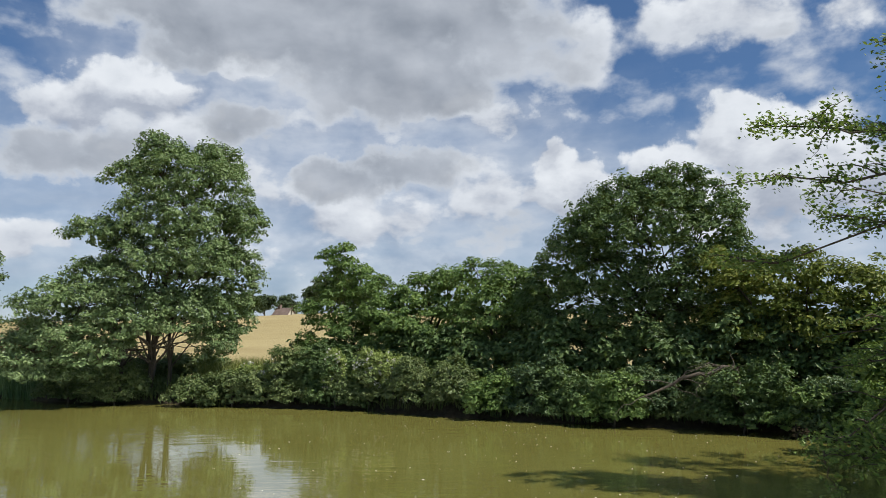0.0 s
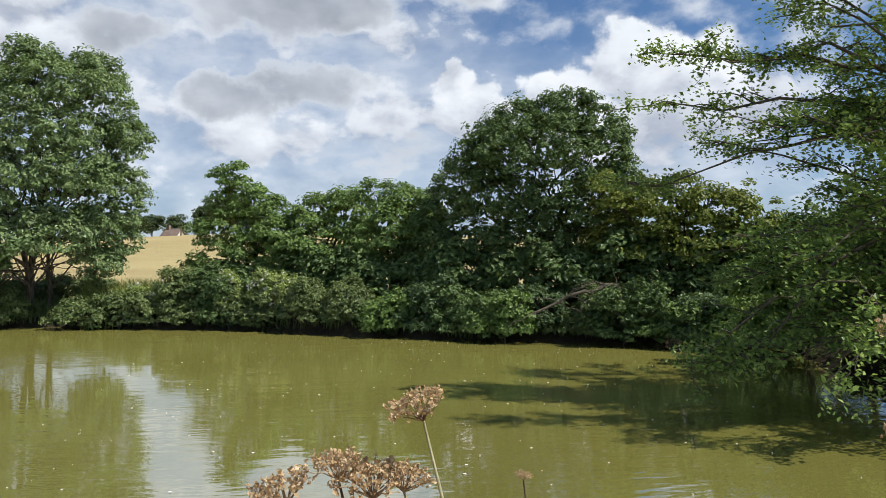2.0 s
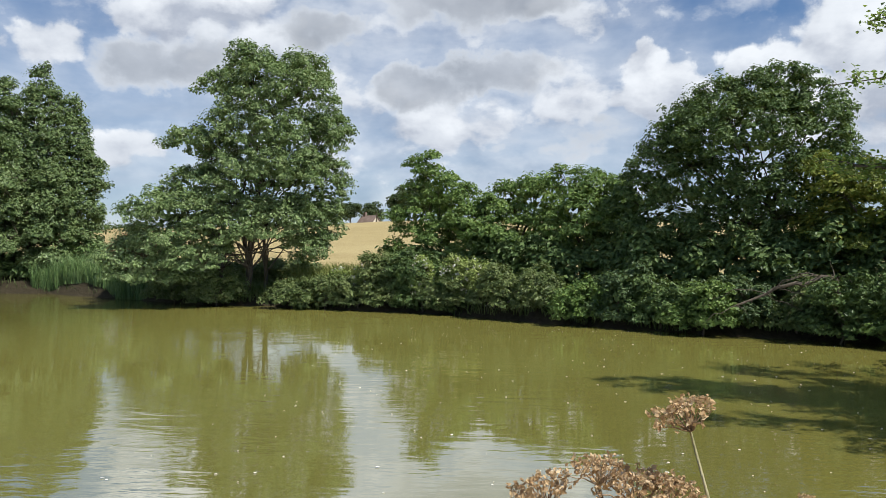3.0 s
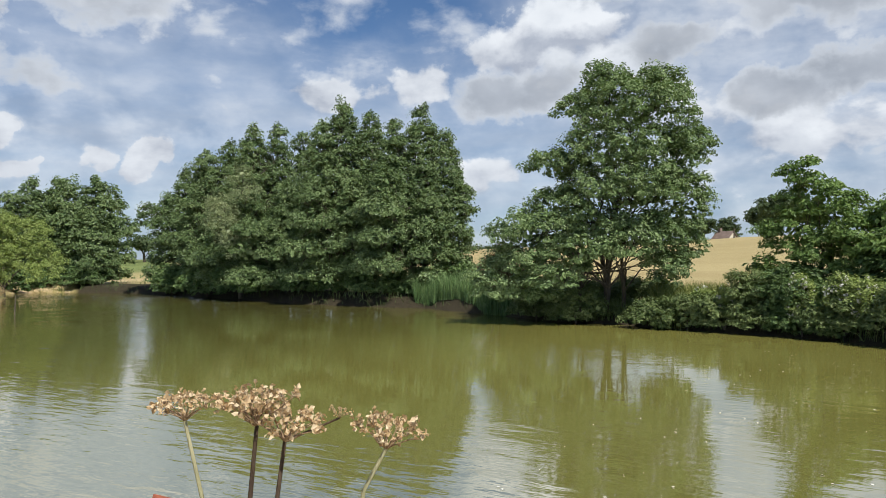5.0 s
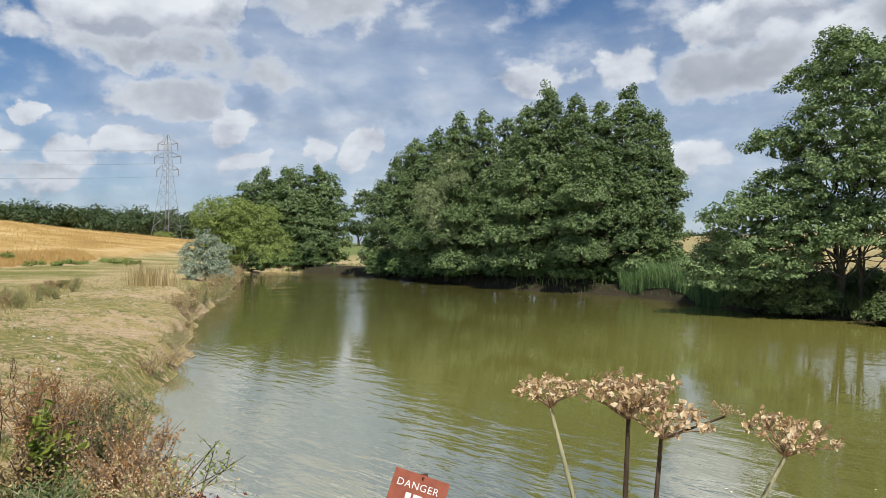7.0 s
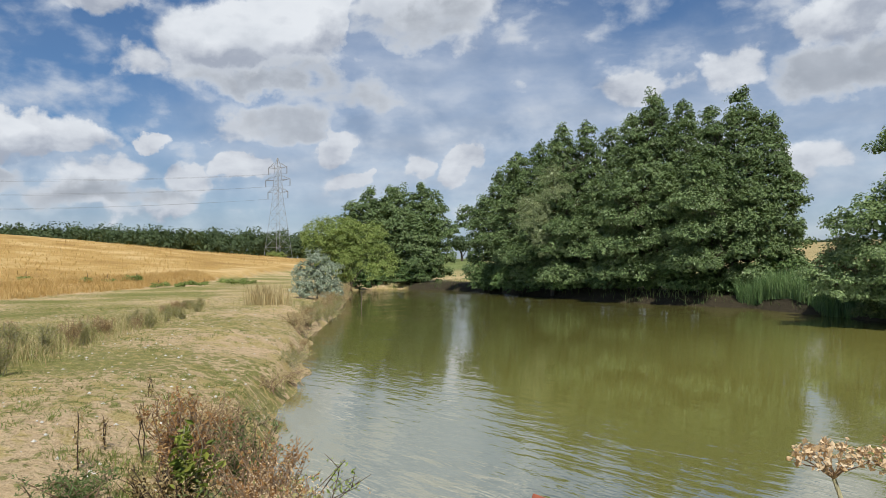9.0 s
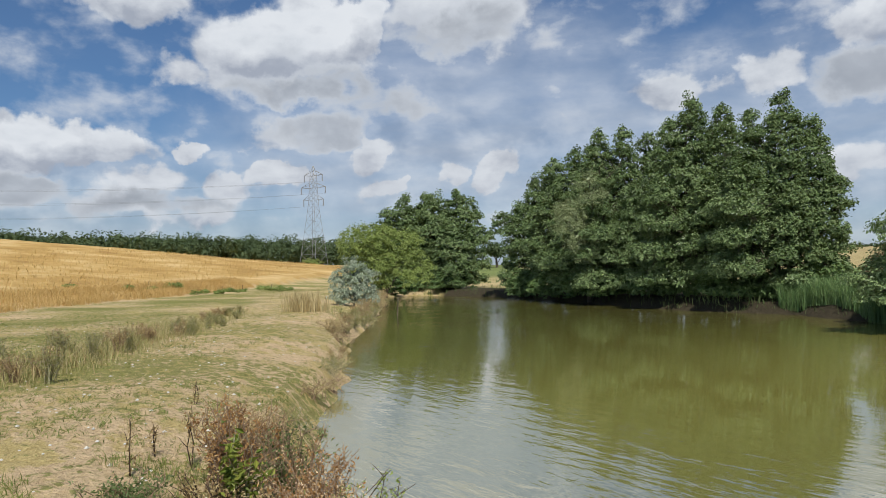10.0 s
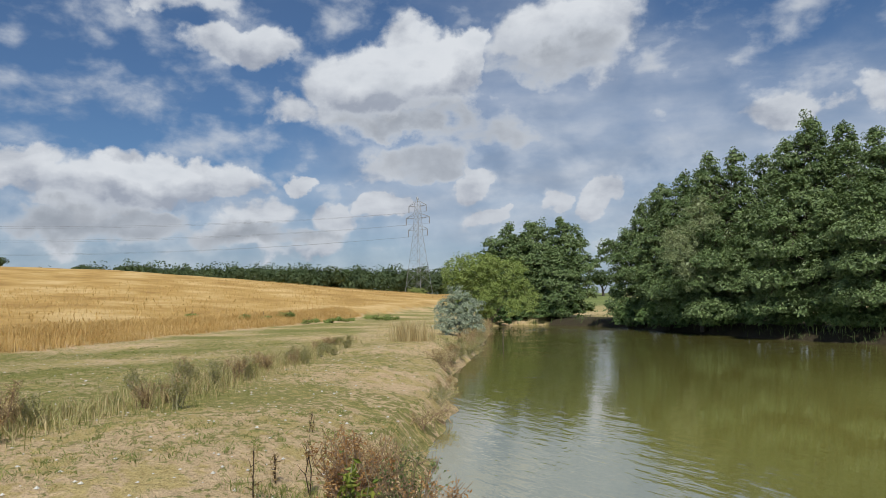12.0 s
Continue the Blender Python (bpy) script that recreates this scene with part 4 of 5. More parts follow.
grow("alder_tree", 48.0, 49.5, stacked([(1.4, 0.2, 9.9, 1.0, 1.4), (0.43, 0.0, 9.9, 1.0, 1.4), (-1.1, 0.0, 9.2, 1.0, 1.5), (0.2, -2.7, 5.8, 0.9, 1.6)], 43),
     "pointed alder standing close among others", "tree", LEAF_ALDER, group=GROUP, trunks=((-0.8, 0, 0.15), (0.9, 0.2, 0.12)), size=0.160, spread=0.33, flat=1.0)
grow("alder_tree", 50.5, 54.5, stacked([(1.1, 0.1, 8.9, 1.0, 1.4), (-0.1, 0.0, 8.6, 1.0, 1.5), (-1.33, 0.0, 6.8, 0.9, 1.4)], 44) + [(-2.5, 0.2, 5.5, 0.7, 0.6, 0.55), (-2.9, 0.2, 4.9, 0.5, 0.5, 0.4)],
     "smaller alder at the end of the row", "tree", LEAF_ALDER, group=GROUP, size=0.170, spread=0.35, flat=1.0)
grow("willow_sapling", 46.7, 45.2, [(0.17, -2.7, 6.6, 0.83, 0.7, 0.95), (-0.99, -2.6, 4.9, 0.83, 0.7, 1.1), (-0.5, -2.8, 3.6, 0.83, 0.7, 1.25)], "slender pale grey-green willow among the alders", "tree", LEAF_PALE,
     per_area=1.5, leaves=40, size=0.15, spread=0.4, droop=1.2, leaf_ratio=0.3)
grow("ash_tree", 57.5, 66, stacked([(1.15, 0, 9.4, 0.9, 1.6), (2.5, 0.1, 8.0, 0.9, 1.3), (-0.8, -0.2, 8.8, 0.8, 1.8), (0.8, -1.8, 6.0, 0.7, 1.7)], 46),
     "rounded dark alder at the pond's far end", "tree", LEAF_ALDER, group="trees at the far end", size=0.23, spread=0.44, flat=1.0)
grow("ash_tree", 60.0, 68, stacked([(1.3, 0, 9.0, 0.9, 1.8), (-0.5, 0, 8.7, 0.9, 1.9), (-2.2, 0.1, 7.6, 0.8, 1.6), (0.3, -1.8, 6.2, 0.7, 1.8)], 47),
     "broad dark alder at the pond's far end", "tree", LEAF_ALDER, group="trees at the far end", size=0.23, spread=0.44, flat=1.0)
grow("willow_tree", 62.0, 53, [(-0.79, 0.01, 4.32, 1.77, 1.6, 1.1), (0.79, 0.48, 3.73, 1.77, 1.6, 1.38), (-1.97, -0.29, 3.73, 1.38, 1.24, 1.38), (0.0, 0.64, 2.55, 2.36, 2.13, 1.58), (1.58, -0.18, 2.16, 1.58, 1.42, 1.58),
     (-1.18, -0.07, 1.76, 1.58, 1.42, 1.18)], "light green bushy willow on the near bank", "tree", LEAF_WILLOW, size=0.19, spread=0.34, droop=0.7, flat=1.0, leaf_ratio=0.36)
grow("silver_willow_shrub", 64.6, 34, [(0, 0, 2.1, 0.55, 0.5, 0.55), (-0.55, 0.1, 1.6, 0.55, 0.5, 0.6), (0.5, -0.1, 1.6, 0.55, 0.5, 0.6), (0, 0, 1.2, 0.9, 0.7, 0.5), (-0.5, -0.2, 0.85, 0.6, 0.5, 0.45), (0.5, -0.2, 0.85, 0.6, 0.5, 0.45)], "small silvery-leaved willow shrub on the bank", "shrub", LEAF_SILVER,
     trunks=((0, 0, 0.05),), size=0.13, spread=0.2, flat=1.0, leaf_ratio=0.3, twig_n=20)


# near tree reaching over the water from the bank
def overhanging_tree():
    x, y = 7.7, 6.4
    z = gz(x, y)
    root = thing("hawthorn_tree", (x, y, z), "spreading hawthorn whose long leafy boughs reach low over the water", "tree")
    trunk = bent((0.1, -0.1, -0.3), (-0.6, 0.4, 3.6), 8, 0.04)
    part("trunk", mesh_of("trunk", *tube_arrays(trunk, np.linspace(0.2, 0.12, 8), 10), BARK, True), root)
    rng = np.random.default_rng(21)
    limbs, pos, nrm, axs, size = [], [], [], [], []
    # each bough: height it leaves the stem, tip height, heading, reach
    boughs = []
    for i in range(66):
        boughs.append((rng.uniform(0.8, 3.6), rng.uniform(0.5, 7.2), rng.uniform(18, 108), rng.uniform(3.0, 5.6)))
    boughs += [(3.4, 4.0, 71, 6.5), (3.5, 4.9, 66, 5.9), (3.6, 5.9, 63, 5.2), (3.0, 3.0, 70, 6.2), (3.6, 6.8, 60, 4.2), (2.2, 1.6, 64, 5.2), (1.4, 0.75, 66, 5.2), (1.2, 0.6, 84, 5.0), (1.0, 0.6, 50, 5.0), (1.4, 0.7, 100, 5.2)]
    for h0, h1, az, reach in boughs:
        h = heading(az)
        reach *= 1.0 if h1 < 5 else 0.8
        a = trunk[min(7, int(h0 / 3.7 * 7))] * [1, 1, 1]
        b = np.array([h.x * reach, h.y * reach, h1 - z])
        pts = bent(a, b, 9, 0.05, rng)
        limbs.append(tube_arrays(pts, np.linspace(0.045, 0.006, 9), 6))
        for _ in range(int(19 * reach / 5)):
            t = rng.uniform(0.3, 1.0)
            q = pts[min(7, int(t * 8))] * (1 - (t * 8 % 1)) + pts[min(8, int(t * 8) + 1)] * (t * 8 % 1)
            side = np.array([rng.normal(), rng.normal(), rng.normal() * 0.25])
            tip = q + unit(side + np.array([h.x, h.y, 0]) * 0.8) * rng.uniform(0.3, 0.95) * (1.15 - 0.5 * t)
            tw = bent(q, tip, 5, 0.08, rng)
            limbs.append(tube_arrays(tw, np.linspace(0.012, 0.003, 5), 4))
            n = rng.integers(44, 68)
            s = rng.uniform(0.15, 1.05, n)
            c = q + (tip - q) * s[:, None] + rng.normal(size=(n, 3)) * 0.075
            pos.append(c)
            nrm.append(unit(rng.normal(size=(n, 3)) * 0.5 + [0.2, -0.2, 0.8]))
            axs.append(unit((tip - q)[None, :] + rng.normal(size=(n, 3)) * 0.35))
            size.append(rng.uniform(0.05, 0.09, n))
    pos = np.concatenate(pos)
    pos[:, 2] = np.maximum(pos[:, 2], 0.12 - z)
    v, f = leaf_arrays(pos, np.concatenate(nrm), np.concatenate(size), 0.62, 0.12, np.concatenate(axs))
    part("crown", mesh_of("crown", v, f, LEAF_NEAR), root)
    part("branchwork", mesh_of("branchwork", *joined(limbs), BARK, True), root, kind="stuff")



overhanging_tree()
for az, d, zt in ((-35.5, 14.0, 2.0), (-39.5, 12.8, 2.3), (-44.5, 12.2, 2.4), (-49, 11.6, 2.4)):
    lob = [(RNG.uniform(-0.8, 0.8), RNG.uniform(-1.2, 0.0), RNG.uniform(0.35, 1.0) * zt, 0.75, 0.7, 0.5) for _ in range(6)] + [(-0.3, -1.0, 0.7, 0.8, 0.7, 0.45)]
    grow("hawthorn_shrub", az, d + 2.2, lob, "dense hawthorn shrub spreading low over the water", "shrub", LEAF_NEAR, group="hawthorn shrubs", trunks=((0.2, 0.3, 0.06),), size=0.11, spread=0.22, twig_n=20)

# undergrowth along the far bank, from the right round to the reeds
BANK = [(-33, 17.3, 1.0, LEAF_HEDGE), (-30, 17.9, 0.9, LEAF_BLUE), (-27, 18.0, 0.95, LEAF_HEDGE), (-24, 18.1, 1.0, LEAF_DARK), (-21, 18.6, 0.95, LEAF_NETTLE), (-18, 18.7, 0.9, LEAF_BLUE), (-15, 18.5, 1.0, LEAF_HEDGE), (-12, 19.0, 1.0, LEAF_DARK),
        (-9, 19.4, 1.05, LEAF_BLUE), (-6.5, 19.8, 1.0, LEAF_HEDGE), (-4, 20.4, 1.0, LEAF_NETTLE), (-1.5, 20.9, 1.1, LEAF_NETTLE), (1, 21.6, 1.1, LEAF_NETTLE), (3.5, 22.2, 0.95, LEAF_NETTLE), (6, 22.8, 1.2, LEAF_DARK), (8.5, 23.3, 1.15, LEAF_NETTLE),
        (11, 23.7, 0.95, LEAF_NETTLE), (13.5, 24.1, 0.8, LEAF_NETTLE), (16, 24.6, 0.7, LEAF_NETTLE), (21.5, 26.0, 0.8, LEAF_NETTLE), (24.5, 27.6, 0.7, LEAF_NETTLE)]
for i, (az, d, tall, leaf) in enumerate(BANK):
    lob = [(RNG.uniform(-0.7, 0.7), RNG.uniform(-0.3, 0.6), tall * RNG.uniform(0.35, 1.15), RNG.uniform(0.26, 0.5), 0.4, tall * RNG.uniform(0.25, 0.5)) for _ in range(6)] + [(0, 0.1, 0.35, 0.9, 0.6, 0.4)]
    grow("bank_shrub", az, d - 0.35, lob, "low tangled shrub at the water's edge", "shrub", leaf, group="undergrowth of the far bank", trunks=((0, 0, 0.03),), size=0.092, spread=0.17, flat=0.9, twig_n=8)

# darker thicket behind the first row
for i, (az, d, tall) in enumerate([(-36, 19.0, 2.6), (-33, 19.4, 2.4), (-30, 19.3, 2.3), (-26.5, 19.4, 2.2), (-23, 19.3, 2.2), (-19.5, 19.5, 2.0), (-16, 19.8, 2.1), (-12.5, 20.3, 2.3), (-9.5, 20.9, 2.3), (-6.5, 21.4, 2.2), (-3.5, 22.0, 2.0), (-0.5, 22.5, 2.1), (2.2, 23.0, 1.9), (4.8, 23.6, 1.8), (7.4, 24.3, 1.6)]):
    lob = [(RNG.uniform(-0.6, 0.6), RNG.uniform(-0.2, 0.3), tall * RNG.uniform(0.45, 0.85), RNG.uniform(0.6, 0.85), 0.6, tall * 0.36) for _ in range(5)]
    grow("thicket_shrub", az, d, lob, "dark dense shrub behind the water's edge", "shrub", LEAF_DARK, group="thicket of the far bank", trunks=((0, 0, 0.04),), size=0.15, spread=0.26, flat=0.9, twig_n=8)

for az, d, tall in ((15.8, 27.6, 1.2), (17.6, 28.0, 1.3), (19.4, 28.3, 1.35), (21.2, 28.6, 1.4), (23.0, 29.0, 1.4), (24.8, 29.4, 1.3)):
    lob = [(RNG.uniform(-0.7, 0.7), RNG.uniform(-0.2, 0.3), tall * RNG.uniform(0.4, 0.95), 0.5, 0.5, tall * 0.32) for _ in range(5)]
    grow("thicket_shrub", az, d, lob, "dull green herbs and brambles behind the broad alder", "shrub", LEAF_NETTLE, group="thicket of the far bank", trunks=((0, 0, 0.03),), size=0.11, spread=0.2, flat=0.9, twig_n=6)

# the row of undergrowth under the alders; dark leaf colour stands for deep shade
for i, (az, d) in enumerate([(31.5, 36.6), (34, 37.3), (36.5, 38.2), (39, 39.3), (41.5, 41), (44, 43), (46.5, 45.4), (49, 48.5), (51.5, 52.5), (57, 63.5), (59.5, 64.5), (61.3, 62)]):
    lob = [(RNG.uniform(-1.2, 1.2), RNG.uniform(-0.5, 0.3), RNG.uniform(0.5, 1.3), 0.95, 0.6, 0.7) for _ in range(6)]
    grow("bank_shrub", az, d, lob, "low shrub under the alders with leaves darkened for the shade", "shrub", LEAF_DARK, group="undergrowth under the alders", trunks=((0, 0, 0.03),), size=0.2, spread=0.3, flat=0.8, twig_n=4)

# ---- distance ----


def woods():
    """The wooded ridge behind the ripe field."""
    rows = []
    for i in range(620):
        az = RNG.uniform(60, 112)
        d = RNG.uniform(330, 420)
        x, y = at(az, d)
        el = np.interp(az, (60, 66, 71, 77, 83, 89, 94, 97, 112), (2.5, 2.7, 2.9, 3.1, 3.2, 3.25, 2.75, 2.4, 2.2))
        top = 2 + d * math.tan(radians(el)) * (RNG.uniform(0.70, 1.0) ** 0.6 if i % 5 < 3 else RNG.uniform(0.45, 0.75))
        r = RNG.uniform(4.5, 8.0)
        rows.append((x, y, top - r * 0.8, r, r, r * 0.85))
    (v, f), _ = crown_arrays(rows, 0.018, 7, 1.25, 2.4, 0.05, layered=False, heart=1.3)
    return part("woodland", mesh_of("woodland", v, f, LEAF_WOODS), None, "long dark green wood along the ridge beyond the field", "woodland", kind="stuff")


woods()
for az, d, h, w, n in ((14.4, 165, 6.0, 5, 6), (12.3, 170, 6.4, 4, 6), (10.5, 195, 7.6, 3.5, 5), (8.5, 150, 7.0, 3.0, 6), (7.4, 145, 8.5, 4.5, 6), (6.2, 150, 6.5, 5, 6), (96.5, 200, 4.5, 3, 4), (91.5, 230, 4.0, 4, 4), (27.2, 170, 1.6, 3, 3), (28.6, 175, 1.6, 3, 3), (53.4, 125, 4.2, 3, 4)):
    z0 = gz(*at(az, d))
    lob = [(RNG.uniform(-w, w) * 0.6, RNG.uniform(-1, 1), z0 + h * RNG.uniform(0.55, 0.8), w * 0.5, w * 0.45, h * 0.28) for _ in range(n)]
    grow("field_tree", az, d, lob, "distant rounded field tree", "tree", LEAF_WOODS, group="distant field trees", trunks=((0, 0, 0.25),), per_area=0.35, leaves=30, size=0.5, spread=0.9, twig_n=4, layered=False)


def pylon():
    x, y = -268.0, 110.0
    z = gz(x, y)
    root = thing("electricity_pylon", (x, y, z), "tall grey steel lattice electricity pylon in the field", "pylon", turn=30)
    H = 43.0 - z

    def bar(a, b, r):
        return tube_arrays(np.array([a, b], float), [r, r], 4)

    def half(h):
        return np.interp(h / H, (0, 0.62, 0.94, 1.0), (3.9, 1.35, 0.8, 0.1))

    lv = [0, 0.13, 0.25, 0.36, 0.46, 0.55, 0.62, 0.68, 0.74, 0.80, 0.86, 0.92, 1.0]
    for sx in (-1, 1):
        for sy in (-1, 1):
            rows = [bar((sx * half(a * H), sy * half(a * H), a * H), (sx * half(b * H), sy * half(b * H), b * H), 0.085) for a, b in zip(lv, lv[1:])]
            part("leg", mesh_of("leg", *joined(rows), STEEL), root)
    rows = []
    for a, b in zip(lv, lv[1:]):
        wa, wb = half(a * H), half(b * H)
        for s in (-1, 1):
            rows += [bar((-wa, s * wa, a * H), (wb, s * wb, b * H), 0.036), bar((wa, s * wa, a * H), (-wb, s * wb, b * H), 0.036),
                     bar((s * wa, -wa, a * H), (s * wb, wb, b * H), 0.036), bar((s * wa, wa, a * H), (s * wb, -wb, b * H), 0.036), bar((-wb, s * wb, b * H), (wb, s * wb, b * H), 0.036)]
    part("bracing", mesh_of("bracing", *joined(rows), STEEL), root)
    tips = []
    for hh, reach in ((0.66, 4.6), (0.78, 5.6), (0.90, 4.2)):
        for s in (-1, 1):
            w = half(hh * H)
            tip = (s * reach, 0, hh * H + 0.4)
            rows = [bar((s * w, q * w, hh * H), tip, 0.075) for q in (-1, 1)] + [bar((s * w, q * w, hh * H + 2.0), tip, 0.065) for q in (-1, 1)]
            part("cross_arm", mesh_of("cross_arm", *joined(rows), STEEL), root)
            part("insulator", mesh_of("insulator", *tube_arrays(np.array([tip, (tip[0], 0, tip[2] - 2.6)]), [0.16, 0.16], 6), STEEL), root)
            tips.append((tip[0], 0, tip[2] - 2.6))
    m = Matrix.Translation((x, y, z)) @ Euler((0, 0, radians(30))).to_matrix().to_4x4()
    return [m @ Vector(t) for t in tips]


for tip in pylon():
    # the lines run on to the left, out of sight
    end = Vector(tip) + Vector((-60, -330, 4))
    pts = [np.array(Vector(tip).lerp(end, s) - Vector((0, 0, 9.0 * 4 * s * (1 - s)))) for s in np.linspace(0, 1, 16)]
    part("power_line", mesh_of("power_line", *tube_arrays(pts, np.full(16, 0.02), 4), CABLE), None, "thin sagging overhead power line", "cable", "overhead power lines")


def house():
    az, d = 10.9, 172
    x, y = at(az, d)
    z = gz(x, y)
    root = thing("house", (x, y, z), "small cream cottage with a brown tiled roof behind the hill", "house", turn=az - 38)
    hw, hd, eave, ridge = 1.9, 1.6, 1.9, 3.4
    bm = bmesh.new()
    vs = [bm.verts.new(p) for p in ((-hw, -hd, -0.5), (hw, -hd, -0.5), (hw, hd, -0.5), (-hw, hd, -0.5), (-hw, -hd, eave), (hw, -hd, eave), (hw, hd, eave), (-hw, hd, eave), (-hw, 0, ridge - 0.1), (hw, 0, ridge - 0.1))]
    for f in ((0, 1, 5, 4), (2, 3, 7, 6), (1, 2, 6, 9, 5), (3, 0, 4, 8, 7)):
        bm.faces.new([vs[i] for i in f])
    bm_part("wall", bm, RENDER_WALL, root)
    for s in (-1, 1):
        bm = bmesh.new()
        o = 0.3
        low = [(-hw - o, s * (hd + o), eave - 0.25), (hw + o, s * (hd + o), eave - 0.25), (hw + o, 0, ridge), (-hw - o, 0, ridge)]
        a = [bm.verts.new(p) for p in low]
        b = [bm.verts.new((p[0], p[1], p[2] + 0.15)) for p in low]
        bm.faces.new(a)
        bm.faces.new(b[::-1])
        for i in range(4):
            bm.faces.new((a[i], a[(i + 1) % 4], b[(i + 1) % 4], b[i]))
        bm_part("roof", bm, ROOF, root)
    bm = bmesh.new()
    bmesh.ops.create_cube(bm, size=1, matrix=Matrix.Translation((-1.3, 0, ridge + 0.3)) @ Matrix.Diagonal((0.7, 0.6, 1.2, 1)))
    bm_part("chimney", bm, ROOF, root)
    for wx in (-1.0, 1.0):
        bm = bmesh.new()
        bmesh.ops.create_cube(bm, size=1, matrix=Matrix.Translation((wx, -hd, 1.2)) @ Matrix.Diagonal((1.0, 0.08, 1.0, 1)))
        bm_part("window", bm, WINDOW_DARK, root)


house()

# ---- plants of the near bank ----


def shore_at(s):
    """A place on the near bank's water line, s metres from the sign towards the far end, and the way inland."""
    line = np.concatenate([[[-5.5, 0.45]], SHORE[:9]])
    for a, b in zip(line, line[1:]):
        ln = np.linalg.norm(b - a)
        if s <= ln:
            t = (b - a) / ln
            return a + t * s, np.array([t[1], -t[0]]) * -1
        s -= ln
    return line[-1], np.array([0.0, -1.0])


def weed(name, x, y, tall, wide, stems, label, leaf, stem, per=10, leaf_size=0.05, group="", seed=None, lean=0.25, sort="weed"):
    """A bushy herb: thin stems that part from the root, with small leaves and, where given, seed heads along them."""
    z = gz(x, y)
    root = thing(name, (x, y, z), label, sort, group)
    tubes, pos, axs, heads = [], [], [], []
    for _ in range(stems):
        a = RNG.uniform(0, 6.28)
        r = wide * RNG.uniform(0.15, 1.0)
        h = tall * RNG.uniform(0.55, 1.1)
        b0 = np.array([RNG.normal() * wide * 0.22, RNG.normal() * wide * 0.22, -0.06])
        tip = np.array([np.cos(a) * r, np.sin(a) * r, h])
        pts = bent(b0, tip, 6, 0.07)
        tubes.append(tube_arrays(pts[[0, 2, 4, 5]], np.linspace(0.007, 0.002, 4), 3))
        for _ in range(RNG.integers(2, 5)):
            i = RNG.integers(2, 5)
            q = pts[i] + np.array([RNG.normal() * 0.12, RNG.normal() * 0.12, RNG.uniform(0.04, 0.22)]) * tall
            tubes.append(tube_arrays(bent(pts[i], q, 3, 0.06), np.linspace(0.004, 0.0015, 3), 3))
            pos.append(pts[i] + (q - pts[i]) * RNG.random((per // 2 + 1, 1)) + RNG.normal(size=(per // 2 + 1, 3)) * 0.02)
            if seed is not None:
                heads.append(q + RNG.normal(size=(10, 3)) * [0.016, 0.016, 0.05])
        t = RNG.uniform(0.12, 1.0, per)
        k = np.minimum((t * 5).astype(int), 4)
        base = pts[k] + (pts[k + 1] - pts[k]) * (t * 5 - k)[:, None]
        pos.append(base + RNG.normal(size=(per, 3)) * leaf_size * 0.7)
    pos = np.concatenate(pos)
    pos[:, 2] = np.maximum(pos[:, 2], 0.02)
    nrm = unit(RNG.normal(size=pos.shape) + [0, 0, 0.5])
    part("stems", mesh_of("stems", *joined(tubes), stem, True), root, kind="stuff").name = "stalk"
    part("foliage", mesh_of("foliage", *leaf_arrays(pos, nrm, leaf_size * RNG.uniform(0.6, 1.5, len(pos)), 0.42, 0.2), leaf), root, kind="stuff")
    if heads:
        hp = np.concatenate(heads)
        part("seed_head", mesh_of("seed_head", *leaf_arrays(hp, unit(RNG.normal(size=hp.shape)), 0.018, 0.6, 0.3), seed), root, kind="stuff")
    return root


# dense dry growth at the near corner, thinning along the water
for x, y, tall, wide, n, lf, st, sd in ((-7.3, 0.55, 0.75, 0.35, 44, LEAF_RUST, STEM, SEED), (-7.9, 0.75, 0.95, 0.4, 54, LEAF_RUST, STEM, None), (-8.4, 0.35, 0.8, 0.4, 50, LEAF_RUST, STEM, None), (-7.8, 0.1, 0.6, 0.4, 44, LEAF_BROWN, STEM_DARK, None),
                                        (-7.2, 0.05, 0.55, 0.35, 40, LEAF_NETTLE, STEM_GREEN, None), (-8.6, 0.85, 0.85, 0.35, 44, LEAF_NETTLE, STEM, None), (-9.1, 0.7, 0.7, 0.4, 40, LEAF_BROWN, STEM, SEED), (-6.6, 0.35, 0.55, 0.35, 40, LEAF_VERGE, STEM, SEED),
                                        (-7.0, -0.45, 0.45, 0.4, 34, LEAF_NETTLE, STEM_GREEN, None), (-8.1, -0.4, 0.42, 0.35, 30, LEAF_NETTLE, STEM, None), (-6.3, -0.2, 0.5, 0.35, 36, LEAF_BROWN, STEM, None), (-9.7, 1.1, 0.6, 0.35, 36, LEAF_BROWN, STEM, None)):
    weed("dry_weed", x, y, tall * (0.8 if y > 0.3 else 0.5), wide * 0.9, n, "withered brown bank weed with seed heads" if sd else "dry bank weed, part green, part withered", lf, st, per=13, leaf_size=0.028, group="weeds of the near bank", seed=sd)
weed("dock_plant", -6.95, 0.75, 0.5, 0.35, 16, "reddened dock leaning over the water", LEAF_RED, STEM_DARK, per=12, leaf_size=0.04, group="docks")
weed("dock_plant", -7.35, 0.95, 0.45, 0.4, 12, "reddened dock leaning over the water", LEAF_RED, STEM_DARK, per=12, leaf_size=0.04, group="docks")
weed("yellow_ragwort", -7.75, 0.2, 0.55, 0.12, 8, "small bright yellow leafy weed among the brown", LEAF_YELLOW, STEM_GREEN, per=14, leaf_size=0.06)
